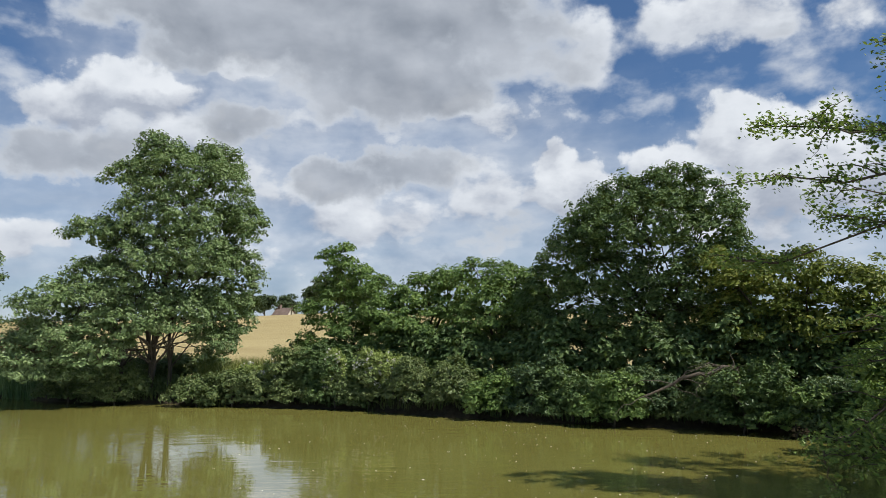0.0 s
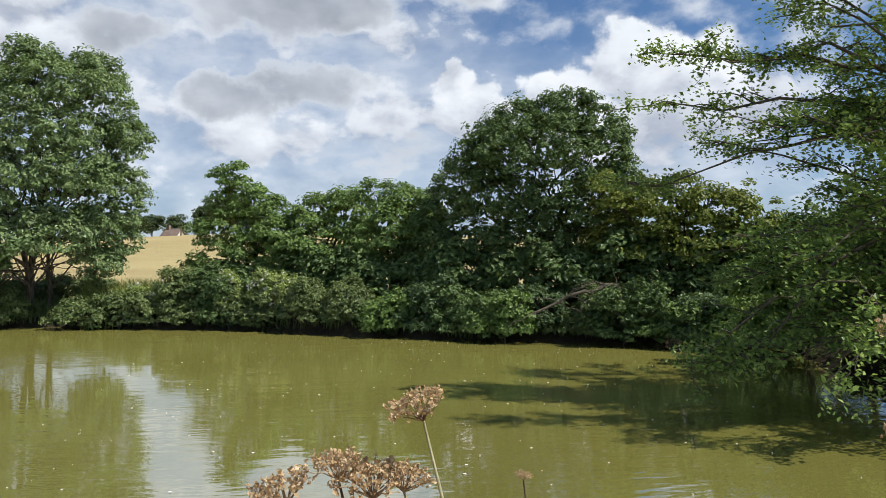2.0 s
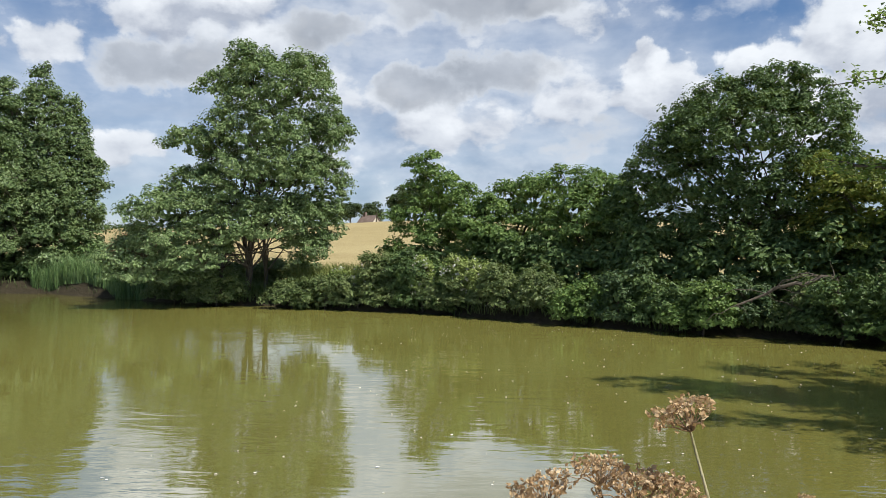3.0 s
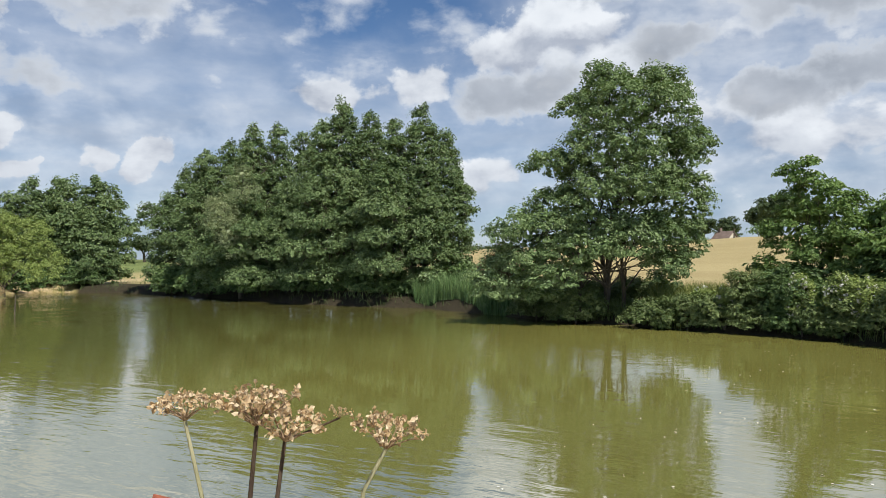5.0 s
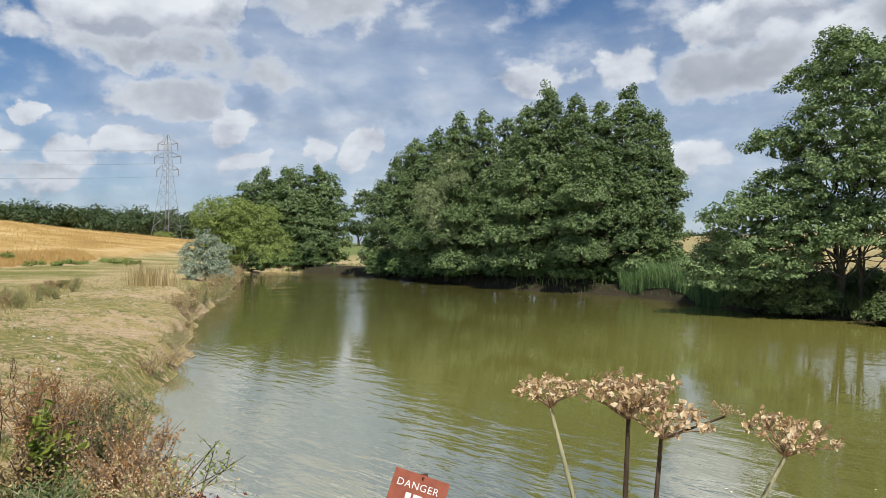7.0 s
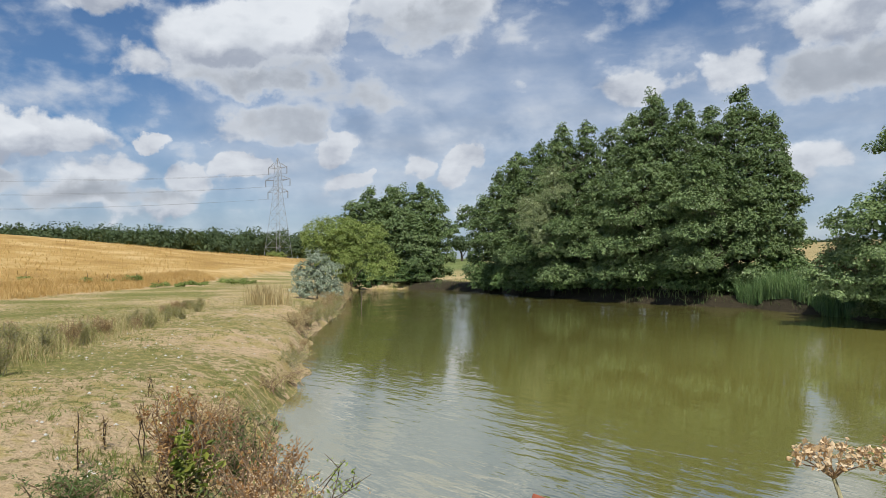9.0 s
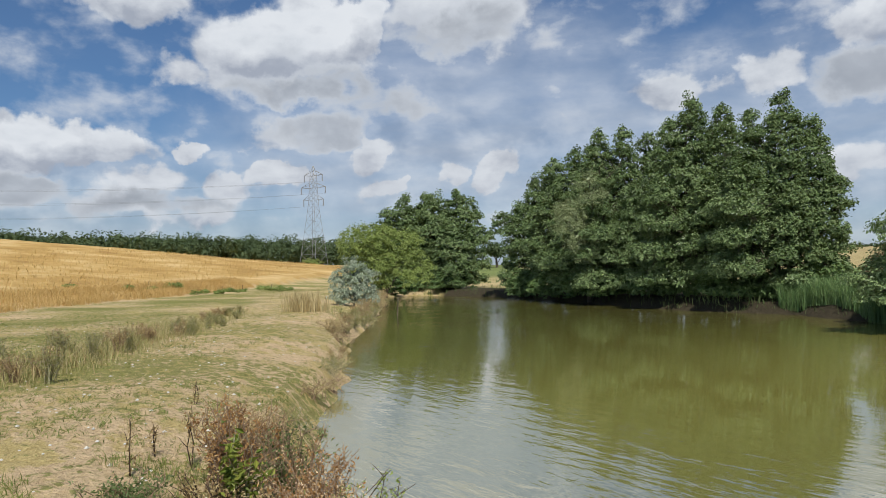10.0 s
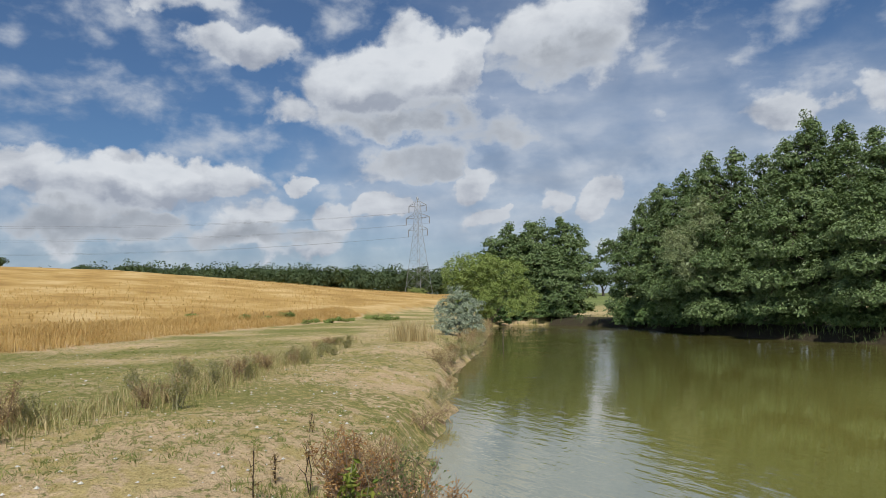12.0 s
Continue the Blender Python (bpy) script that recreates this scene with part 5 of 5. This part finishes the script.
for x, y, tall in ((-9.16, 0.25, 0.62), (-9.5, 0.05, 0.34), (-8.9, -0.25, 0.36), (-11.6, 0.9, 0.4)):
    weed("dead_thistle", x, y, tall, 0.03, 2, "tall dead brown thistle stalk on the trodden bank", LEAF_BROWN, STEM_DARK, per=7, leaf_size=0.035, group="dead thistles", seed=LEAF_BROWN)
# sprawling green trailing stems over the water
weed("trailing_bramble", -8.45, 1.2, 0.62, 0.8, 12, "thin trailing stems with sparse leaves over the water", LEAF_WILLOW, STEM_DARK, per=7, leaf_size=0.04)

s = 4.3
while s < 50:
    p, inn = shore_at(s)
    far = s > 17
    off = RNG.uniform(0.1, 0.45)
    p = p + inn * off
    tall = RNG.uniform(0.12, 0.34) * (2.1 if far else 1.0)
    kind = RNG.integers(0, 4) if far or RNG.random() < 0.4 else RNG.integers(1, 3)
    lf, st, lab = ((LEAF_BROWN, STEM, "brown withered clump on the bank's edge"), (LEAF_VERGE, STEM_GREEN, "dull green weed on the bank's edge"), (GRASS_DRY, STEM, "straw-coloured tussock on the bank's edge"), (GRASS_DRY, STEM, "straw-coloured tussock on the bank's edge"))[kind]
    weed("edge_weed", p[0], p[1], tall, RNG.uniform(0.3, 0.55) * (1.5 if far else 1.0), 20 if not far else 30, lab, lf, st, per=9, leaf_size=0.03 if not far else 0.055, group="weeds of the near bank")
    s += RNG.uniform(0.8, 2.0) if not far else RNG.uniform(0.8, 1.3)

# the line of weeds between path and field
VERGE_T, VERGE_X, VERGE_Y = (0, 0.25, 0.7, 1), (-11.2, -15.4, -22.8, -30.5), (-3.9, -0.4, 3.4, 7.3)
for i in range(46):
    t = (i + RNG.random()) / 46
    x, y = np.interp(t, VERGE_T, VERGE_X) + RNG.normal() * 0.4, np.interp(t, VERGE_T, VERGE_Y) + RNG.normal() * 0.3
    tall = RNG.uniform(0.3, 0.62) * (1.0 - 0.45 * t)
    dry = RNG.random() < 0.3
    weed("verge_weed", x, y, tall, 0.22, 18, "dry straw-brown verge weed" if dry else "dull green thistly verge weed", LEAF_BROWN if dry else LEAF_VERGE, STEM if dry else STEM_GREEN, per=8, leaf_size=0.035, group="weeds along the verge")

# scrub standing in the crop
for az, d, w in ((80.3, 52, 0.55), (79.0, 55, 0.45), (77.2, 58, 0.8), (75.8, 56, 0.7), (74.0, 57, 0.75), (72.6, 60, 0.5), (70.5, 62, 0.9), (69.6, 64, 0.6), (84.0, 60, 0.45), (67.6, 205, 3.0)):
    z0 = gz(*at(az, d))
    lob = [(RNG.uniform(-w, w) * 0.8, 0, z0 + w * RNG.uniform(0.15, 0.35), w * 0.5, w * 0.4, w * 0.25) for _ in range(3)]
    grow("scrub_patch", az, d, lob, "patch of green scrub standing in the ripe field", "shrub", LEAF_WILLOW, group="scrub in the field", trunks=((0, 0, 0.02),), per_area=2.0 / w, leaves=24, size=0.12 * w ** 0.5, spread=0.25 * w, twig_n=3, floor=-0.2)


def blades(name, x, y, tall, width, mat, label, category, lean=0.35):
    z = ground_height(x, y)
    base = np.stack([x, y, z - 0.03], axis=1)
    ln = RNG.normal(size=(len(x), 3)) * lean
    ln[:, 2] = 0
    v, f = blade_arrays(base, ln, tall, width)
    return part(name, mesh_of(name, v, f, mat), None, label, category, kind="stuff")


# ripe crop along the field's edge
n = 36000
y = RNG.uniform(-18, 22, n)
x = crop_edge(y) + 0.5 - RNG.random(n) ** 1.4 * 9.0 + 0.4 * wave(y, y, 1.3, 51)
blades("wheat", x, y, RNG.uniform(0.15, 0.5, n), 0.022, CROP, "ripe golden wheat standing at the field's edge", "wheat", 0.45)
n = 14000
y = RNG.uniform(-30, 60, n)
x = crop_edge(y) - RNG.uniform(6, 70, n)
blades("wheat_heads", x, y, RNG.uniform(0.1, 0.35, n), 0.08, CROP, "heads of ripe wheat over the field", "wheat", 0.3)

# upright grasses of the verge
n = 12000
t = RNG.random(n)
gap = 0.5 + 0.5 * wave(t * 40, t * 17, 1.0, 71)
x = np.interp(t, VERGE_T, VERGE_X) + RNG.normal(size=n) * 0.42 - 0.25
y = np.interp(t, VERGE_T, VERGE_Y) + RNG.normal(size=n) * 0.38
tall = RNG.uniform(0.08, 0.40, n) * (1.0 - 0.35 * t) * (0.5 + 0.7 * gap)
dry = RNG.random(n) < 0.35
blades("verge_grass", x[~dry], y[~dry], tall[~dry], 0.013, LEAF_VERGE, "upright olive-green grasses and herbs of the verge", "grass", 0.5)
blades("dry_verge_grass", x[dry], y[dry], tall[dry], 0.014, GRASS_DRY, "bleached straw-coloured grass stems of the verge", "grass", 0.5)

# short turf on the trodden bank
n = 90000
d = RNG.uniform(4.5, 34, n)
a = np.radians(RNG.uniform(55, 103, n))
x, y = STAND[0] - np.sin(a) * d, STAND[1] + np.cos(a) * d
ok = (shore_distance(x, y) > 0.35) & (x > crop_edge(y) + 0.4) & (wave(x, y, 1.1, 31) + 0.6 * wave(x, y, 3.1, 32) > 0.0)
x, y = x[ok], y[ok]
half = RNG.random(len(x)) < 0.42
blades("turf", x[half], y[half], RNG.uniform(0.02, 0.06, half.sum()), 0.012, GRASS_GREEN, "short patchy green turf on the bank", "grass", 0.9)
blades("dry_turf", x[~half], y[~half], RNG.uniform(0.02, 0.06, (~half).sum()), 0.012, GRASS_DRY, "short bleached dry grass on the bank", "grass", 0.9)
# small tufts on the path
n = 2600
d, a = RNG.uniform(5, 30, n), np.radians(RNG.uniform(56, 102, n))
tx, ty = STAND[0] - np.sin(a) * d, STAND[1] + np.cos(a) * d
ok = (shore_distance(tx, ty) > 0.4) & (tx > crop_edge(ty) + 0.5) & (wave(tx, ty, 0.9, 33) > -0.1)
tx, ty = np.repeat(tx[ok], 16), np.repeat(ty[ok], 16)
tx, ty = tx + RNG.normal(size=len(tx)) * 0.045, ty + RNG.normal(size=len(tx)) * 0.045
blades("grass_tufts", tx, ty, RNG.uniform(0.03, 0.085, len(tx)), 0.011, GRASS_GREEN, "small green tufts on the trodden path", "grass", 0.7)
# longer green grass close by
n = 11000
d, a = RNG.uniform(4.2, 7.6, n), np.radians(RNG.uniform(66, 92, n))
x, y = STAND[0] - np.sin(a) * d, STAND[1] + np.cos(a) * d
ok = (shore_distance(x, y) > 0.6) & (wave(x, y, 1.6, 81) + 0.5 * wave(x, y, 4.0, 82) > -0.1 + 0.5 * (d - 5.6))
x, y = x[ok], y[ok]
blades("long_grass", x, y, RNG.uniform(0.04, 0.13, len(x)), 0.008, GRASS_GREEN, "longer fresh green grass on the bank", "grass", 0.6)
# pale tussock near the silver shrub
n = 900
x0, y0 = at(68.3, 29)
x, y = x0 + RNG.normal(size=n) * 0.55, y0 + RNG.normal(size=n) * 0.35
blades("tall_dry_grass", x, y, RNG.uniform(0.4, 1.0, n), 0.02, GRASS_DRY, "tuft of tall pale dry grass", "grass", 0.3)
# rank grass on the slope beside the broad alder
n = 7000
a = RNG.uniform(6.5, 16, n)
d = RNG.uniform(24.0, 29.5, n)
x, y = STAND[0] - np.sin(np.radians(a)) * d, STAND[1] + np.cos(np.radians(a)) * d
blades("rank_grass", x, y, RNG.uniform(0.3, 0.95, n), 0.03, GRASS_GREEN, "rank yellow-green grass on the far slope", "grass", 0.35)
# reeds
n = 6500
a = RNG.uniform(26.0, 33.8, n)
d = RNG.uniform(0.1, 2.6, n) + np.interp(a, (26, 28, 30.4, 33.8), (28.6, 29.7, 33.0, 34.9))
x, y = STAND[0] - np.sin(np.radians(a)) * d, STAND[1] + np.cos(np.radians(a)) * d
blades("reeds", x, y, RNG.uniform(0.35, 1.05, n) * (1.15 + 0.4 * wave(x, y, 1.9, 91)), 0.03, REED_LEAF, "bright green reeds at the water's edge", "reeds", 0.25)

# rough grass hanging over the far water's edge
n = 26000
t = RNG.uniform(9.05, 25.9, n)
i = t.astype(int)
edge_p = SHORE[i] + (SHORE[(i + 1) % len(SHORE)] - SHORE[i]) * (t - i)[:, None]
tang = unit(SHORE[(i + 1) % len(SHORE)] - SHORE[i])
edge_p = edge_p + np.stack([-tang[:, 1], tang[:, 0]], axis=1) * (RNG.random(n)[:, None] ** 1.5 * 3.0 + 0.12)
open_bank = (np.degrees(np.arctan2(-(edge_p[:, 0] - STAND[0]), edge_p[:, 1] - STAND[1])) < 27) | (RNG.random(n) < 0.12)
edge_p = edge_p[open_bank]
n = len(edge_p)
blades("bank_grass", edge_p[:, 0], edge_p[:, 1], RNG.uniform(0.15, 0.5, n), 0.03, BANK_BLADE, "rough dark grass and sedge along the far bank", "grass", 0.55)

# flowering herbs on the far bank
for az, d, tall in ((5.2, 22.4, 1.15), (3.4, 22.0, 1.2), (1.6, 21.6, 1.05), (-0.4, 21.2, 1.0), (9.8, 23.7, 0.8), (12.0, 24.2, 0.7)):
    lob = [(RNG.uniform(-0.5, 0.5), RNG.uniform(-0.2, 0.2), tall * RNG.uniform(0.4, 1.0) + 0.2, 0.26, 0.28, 0.36) for _ in range(7)]
    herb = grow("flowering_herb", az, d, lob, "pale-flowered herb clump on the far bank", "herb", LEAF_WILLOW, group="flowering herbs", trunks=((0, 0, 0.03),), size=0.075, spread=0.15, flat=0.9, twig_n=6)
    c, o = clumps_of([(l[0], l[1], l[2] - herb.location.z, l[3], l[4], l[5]) for l in lob], 8.0, 0.0)
    keep = (o[:, 1] < 0.4)
    c = np.repeat(c[keep] * [1.06, 1.06, 1.04], 6, axis=0)
    c = c + RNG.normal(size=c.shape) * 0.04
    part("blossom", mesh_of("blossom", *leaf_arrays(c, unit(RNG.normal(size=c.shape) + [0, -0.5, 0.6]), 0.085, 0.8), PETAL), herb, "off-white fading blossom")

# dead fallen bough and its twigs
def fallen_bough():
    x, y = at(-20.5, 17.9)
    z = gz(x, y)
    root = thing("fallen_bough", (x, y, z), "bare weathered bough fallen across the bank's edge", "branch", turn=-20)
    main = bent((0.9, 0.2, 1.35 - z), (-1.0, -0.5, 0.75 - z), 8, 0.05)
    part("stem", mesh_of("stem", *tube_arrays(main, np.linspace(0.055, 0.022, 8), 8), BARK_DEAD, True), root)
    rows = []
    for _ in range(22):
        i = RNG.integers(0, 8)
        q = main[i] + RNG.normal(size=3) * [0.6, 0.3, 0.35] + [0.2, -0.3, -0.25]
        q[2] = max(q[2], 0.03 - z)
        rows.append(tube_arrays(bent(main[i], q, 5, 0.1), np.linspace(0.012, 0.003, 5), 4))
    part("twig", mesh_of("twig", *joined(rows), BARK_DEAD, True), root)
    prop = bent((0.9, 0.2, 1.35 - z), (1.1, 0.7, -0.1), 5, 0.03)
    part("stub", mesh_of("stub", *tube_arrays(prop, np.linspace(0.07, 0.09, 5), 8), BARK_DEAD, True), root)


fallen_bough()

# roots and bare earth under the broad alder
for i in range(7):
    x, y = at(19.0 + RNG.uniform(-1.5, 2.6), 23.75 + RNG.uniform(0, 0.3))
    root = bent((0, 0, 0.02), (RNG.normal() * 0.5, -0.35, -0.05), 5, 0.15)
    ob = part("tree_root", mesh_of("tree_root", *tube_arrays(root, np.linspace(0.06, 0.03, 5), 6), BARK, True), None, "bare alder root on the muddy bank", "root", "alder roots")
    ob.location = (x, y, gz(x, y))

# stake in the water
x, y = at(61.3, 34.5)
st = part("stake", mesh_of("stake", *tube_arrays(bent((0, 0, -0.9), (0.05, 0, 0.8), 5, 0.02), np.linspace(0.03, 0.022, 5), 7), BARK, True), None, "thin wooden stake standing in the water", "stake")
st.location = (x, y, 0)
x, y = at(10.3, 107)
fp = part("field_post", mesh_of("field_post", *tube_arrays(bent((0, 0, -0.3), (0.05, 0, 1.3), 5, 0.02), np.linspace(0.10, 0.08, 5), 7), BARK, True), None, "lone weathered post in the pale field", "post")
fp.location = (x, y, gz(x, y))


# ---- dead umbels close by ----
def umbel(root, foot, knee, joint, rad, face, pale, rays=17, side=False):
    """One stem with its umbrella-shaped seed head: from the foot past the knee to the rays' joint."""
    joint, knee, face = np.array(joint, float) - foot, np.array(knee, float) - foot, unit(np.array(face, float))
    low = bent((RNG.normal() * 0.02, RNG.normal() * 0.02, -0.05), knee, 7, 0.012)
    if side:
        low = knee + np.linspace(0, 0.3, 7)[:, None] * (joint - knee)
    pts = np.concatenate([low, [knee + (joint - knee) * 0.5, joint]])
    part("stem", mesh_of("stem", *tube_arrays(pts, np.linspace(0.05, 0.028, 9) * rad ** 0.5 * 0.34, 8), STEM_GREEN if pale else STEM_DARK, True), root)
    rows, seeds = [], []
    u = unit(np.cross(face, [0.3, 0.9, 0.2]))
    w = np.cross(face, u)
    for k in range(rays):
        a, q = k * 2.4, rad * math.sqrt((k + 0.6) / rays)
        tip = joint + face * (rad * 0.75 - 0.25 * q) + (u * math.cos(a) + w * math.sin(a)) * q * RNG.uniform(0.85, 1.1)
        rows.append(tube_arrays(bent(joint, tip, 5, 0.05), np.linspace(0.028, 0.014, 5) * rad, 5))
        for _ in range(9):
            s2 = tip + RNG.normal(size=3) * rad * 0.11 + face * rad * 0.10
            rows.append(tube_arrays(np.array([tip, s2]), [0.010 * rad, 0.008 * rad], 3))
            seeds.append(s2)
    part("ray", mesh_of("ray", *joined(rows), STEM, True), root)
    seeds = np.repeat(np.array(seeds), 2, axis=0)
    seeds = seeds + RNG.normal(size=seeds.shape) * rad * 0.03
    part("seed_head", mesh_of("seed_head", *leaf_arrays(seeds, unit(RNG.normal(size=seeds.shape) + face * 0.4), rad * RNG.uniform(0.11, 0.22, len(seeds)), 0.75, 0.16), SEED), root)


def hogweed(heads, x, y, label):
    z = gz(x, y)
    root = thing("dead_hogweed", (x, y, z), label, "dead plant", "dead hogweed plants")
    for h in heads:
        umbel(root, np.array([x, y, z]), *h)


hogweed([((-3.289, -0.609, 1.726), (-3.316, -0.608, 1.797), 0.030, (-0.05, -0.1, 1), True), ((-3.256, -0.580, 1.726), (-3.264, -0.564, 1.790), 0.040, (-0.05, -0.1, 1), False)], -3.26, -0.60, "dead hogweed with papery brown seed heads on the bank")
hogweed([((-3.236, -0.564, 1.726), (-3.240, -0.550, 1.775), 0.036, (0.25, -0.05, 1), False), ((-3.240, -0.550, 1.775), (-3.200, -0.515, 1.796), 0.011, (0.2, 0, 1), False, 9, True)], -3.22, -0.52, "dead hogweed with papery brown seed heads on the bank")
hogweed([((-3.168, -0.518, 1.729), (-3.155, -0.498, 1.768), 0.034, (0.2, 0, 1), True)], -3.25, -0.46, "dead hogweed with a sparse half-shed seed head")
hogweed([((-2.049, -0.058, 1.552), (-2.075, -0.020, 1.672), 0.052, (-0.35, -0.1, 1), True)], -1.995, -0.060, "dead hogweed with a pale seed head above the water")
hogweed([((-2.265, -0.050, 1.425), (-2.293, -0.034, 1.550), 0.054, (-0.3, -0.1, 1), True), ((-2.185, -0.040, 1.475), (-2.212, -0.022, 1.585), 0.046, (-0.1, 0, 1), False), ((-2.135, -0.050, 1.445), (-2.158, -0.035, 1.555), 0.062, (0, -0.1, 1), False),
         ((-2.075, -0.050, 1.445), (-2.109, -0.041, 1.565), 0.046, (0.2, 0, 1), True)], -2.145, -0.020, "clump of dead hogweed with crowded brown seed heads")
hogweed([((-1.915, -0.080, 1.500), (-1.924, -0.077, 1.585), 0.014, (0.1, 0, 1), False)], -1.915, -0.060, "dead hogweed stalk with a closed seed head")
hogweed([((-1.126, -0.062, 1.729), (-1.173, -0.011, 1.792), 0.052, (-0.4, 0, 1), True), ((-1.135, -0.050, 1.500), (-1.181, -0.041, 1.590), 0.056, (-0.1, 0, 1), False)], -1.025, -0.210, "dead hogweed with rusty brown seed heads")


# ---- the warning sign ----
def warning_sign():
    tl = Vector((-5.384, 0.932, 1.002))
    u = Vector((0.171, 0.159, -0.069))
    wide, tall = u.length, 0.21
    u.normalize()
    v = Vector((0.017, -0.040, -0.124))
    v = (v - u * v.dot(u)).normalized()
    n = v.cross(u).normalized()
    z = gz(tl.x + 0.08, tl.y + 0.08)
    foot = Vector((tl.x + u.x * wide * 0.52, tl.y + u.y * wide * 0.52, z))
    root = thing("warning_sign", foot, "tilted rust-red painted warning sign on a post in the shallows", "sign")
    inv = Matrix.Translation(-foot)
    frame_m = Matrix((u, -v, n)).transposed().to_4x4()
    frame_m.translation = tl + v * tall + u * 0.0
    bm = bmesh.new()
    bmesh.ops.create_cube(bm, size=1, matrix=Matrix.Translation((wide / 2, tall / 2, -0.004)) @ Matrix.Diagonal((wide, tall, 0.006, 1)))
    bmesh.ops.bevel(bm, geom=bm.edges[:], offset=0.0015, segments=1, affect="EDGES")
    bm_part("board", bm, SIGN_PAINT, root).matrix_local = inv @ frame_m
    cu = bpy.data.curves.new("lettering", "FONT")
    cu.body, cu.size, cu.extrude, cu.align_x, cu.space_character = "DANGER", 0.043, 0.0006, "CENTER", 1.12
    tmp = new("lettering", cu)
    me = bpy.data.meshes.new_from_object(tmp)
    bpy.data.objects.remove(tmp)
    me.materials.append(SIGN_WHITE)
    ob = part("lettering", me, root, "white painted capitals")
    ob.matrix_local = inv @ frame_m @ Matrix.Translation((wide * 0.47, tall - 0.066, 0.0006))
    for i, (a, b) in enumerate(((0.30, 0.10), (0.44, 0.16))):
        bm = bmesh.new()
        bmesh.ops.create_cube(bm, size=1, matrix=Matrix.Translation((wide * (a + b / 2), tall - 0.098, 0.0)) @ Matrix.Diagonal((wide * b, 0.024, 0.002, 1)))
        bm_part("text_bar", bm, SIGN_WHITE, root).matrix_local = inv @ frame_m
    top = tl + u * wide * 0.52 - n * 0.02 - v * 0.006
    part("post", mesh_of("post", *tube_arrays(np.array([(top.x - foot.x, top.y - foot.y, -0.4), tuple(top - foot)]), [0.014, 0.014], 8), SIGN_POST, True), root)
    bolt = tl + u * wide * 0.52 + v * 0.012
    part("bolt", mesh_of("bolt", *tube_arrays(np.array([tuple(bolt - foot - n * 0.004), tuple(bolt - foot + n * 0.006)]), [0.006, 0.005], 8), SIGN_POST, True), root)


warning_sign()

# ---- flecks on the water, flints on the path ----
n = 420
x, y = RNG.uniform(-6, 8, n), RNG.uniform(2.5, 18, n)
ok = shore_distance(x, y) < -0.4
c = np.stack([x[ok], y[ok], np.full(ok.sum(), 0.006)], axis=1)
part("floating_flecks", mesh_of("floating_flecks", *leaf_arrays(c, unit(np.array([[0, 0, 1.0]]) + RNG.normal(size=c.shape) * 0.06), RNG.uniform(0.012, 0.045, len(c)), 0.8, 0.05), FLECK), None, "pale petals and fluff floating on the pond", "flecks", kind="stuff")
n = 700
d, a = RNG.uniform(5, 26, n), np.radians(RNG.uniform(58, 102, n))
x, y = STAND[0] - np.sin(a) * d, STAND[1] + np.cos(a) * d
ok = (shore_distance(x, y) > 0.3) & (x > crop_edge(y) + 5)
rows = []
for px, py in zip(x[ok], y[ok]):
    r = RNG.uniform(0.008, 0.026)
    b = np.array([(-1, 0, 0), (0, -1, 0), (1, 0, 0), (0, 1, 0), (0, 0, 0.7), (0, 0, -0.6)]) * r * RNG.uniform(0.6, 1.3, (6, 1))
    fc = np.array([(0, 1, 4), (1, 2, 4), (2, 3, 4), (3, 0, 4), (1, 0, 5), (2, 1, 5), (3, 2, 5), (0, 3, 5)])
    rows.append((b + [px, py, gz(px, py) + 0.2 * r], fc))
part("flints", mesh_of("flints", *joined(rows), FLINT), None, "scattered pale flints and chalk bits on the path", "stones", kind="stuff")
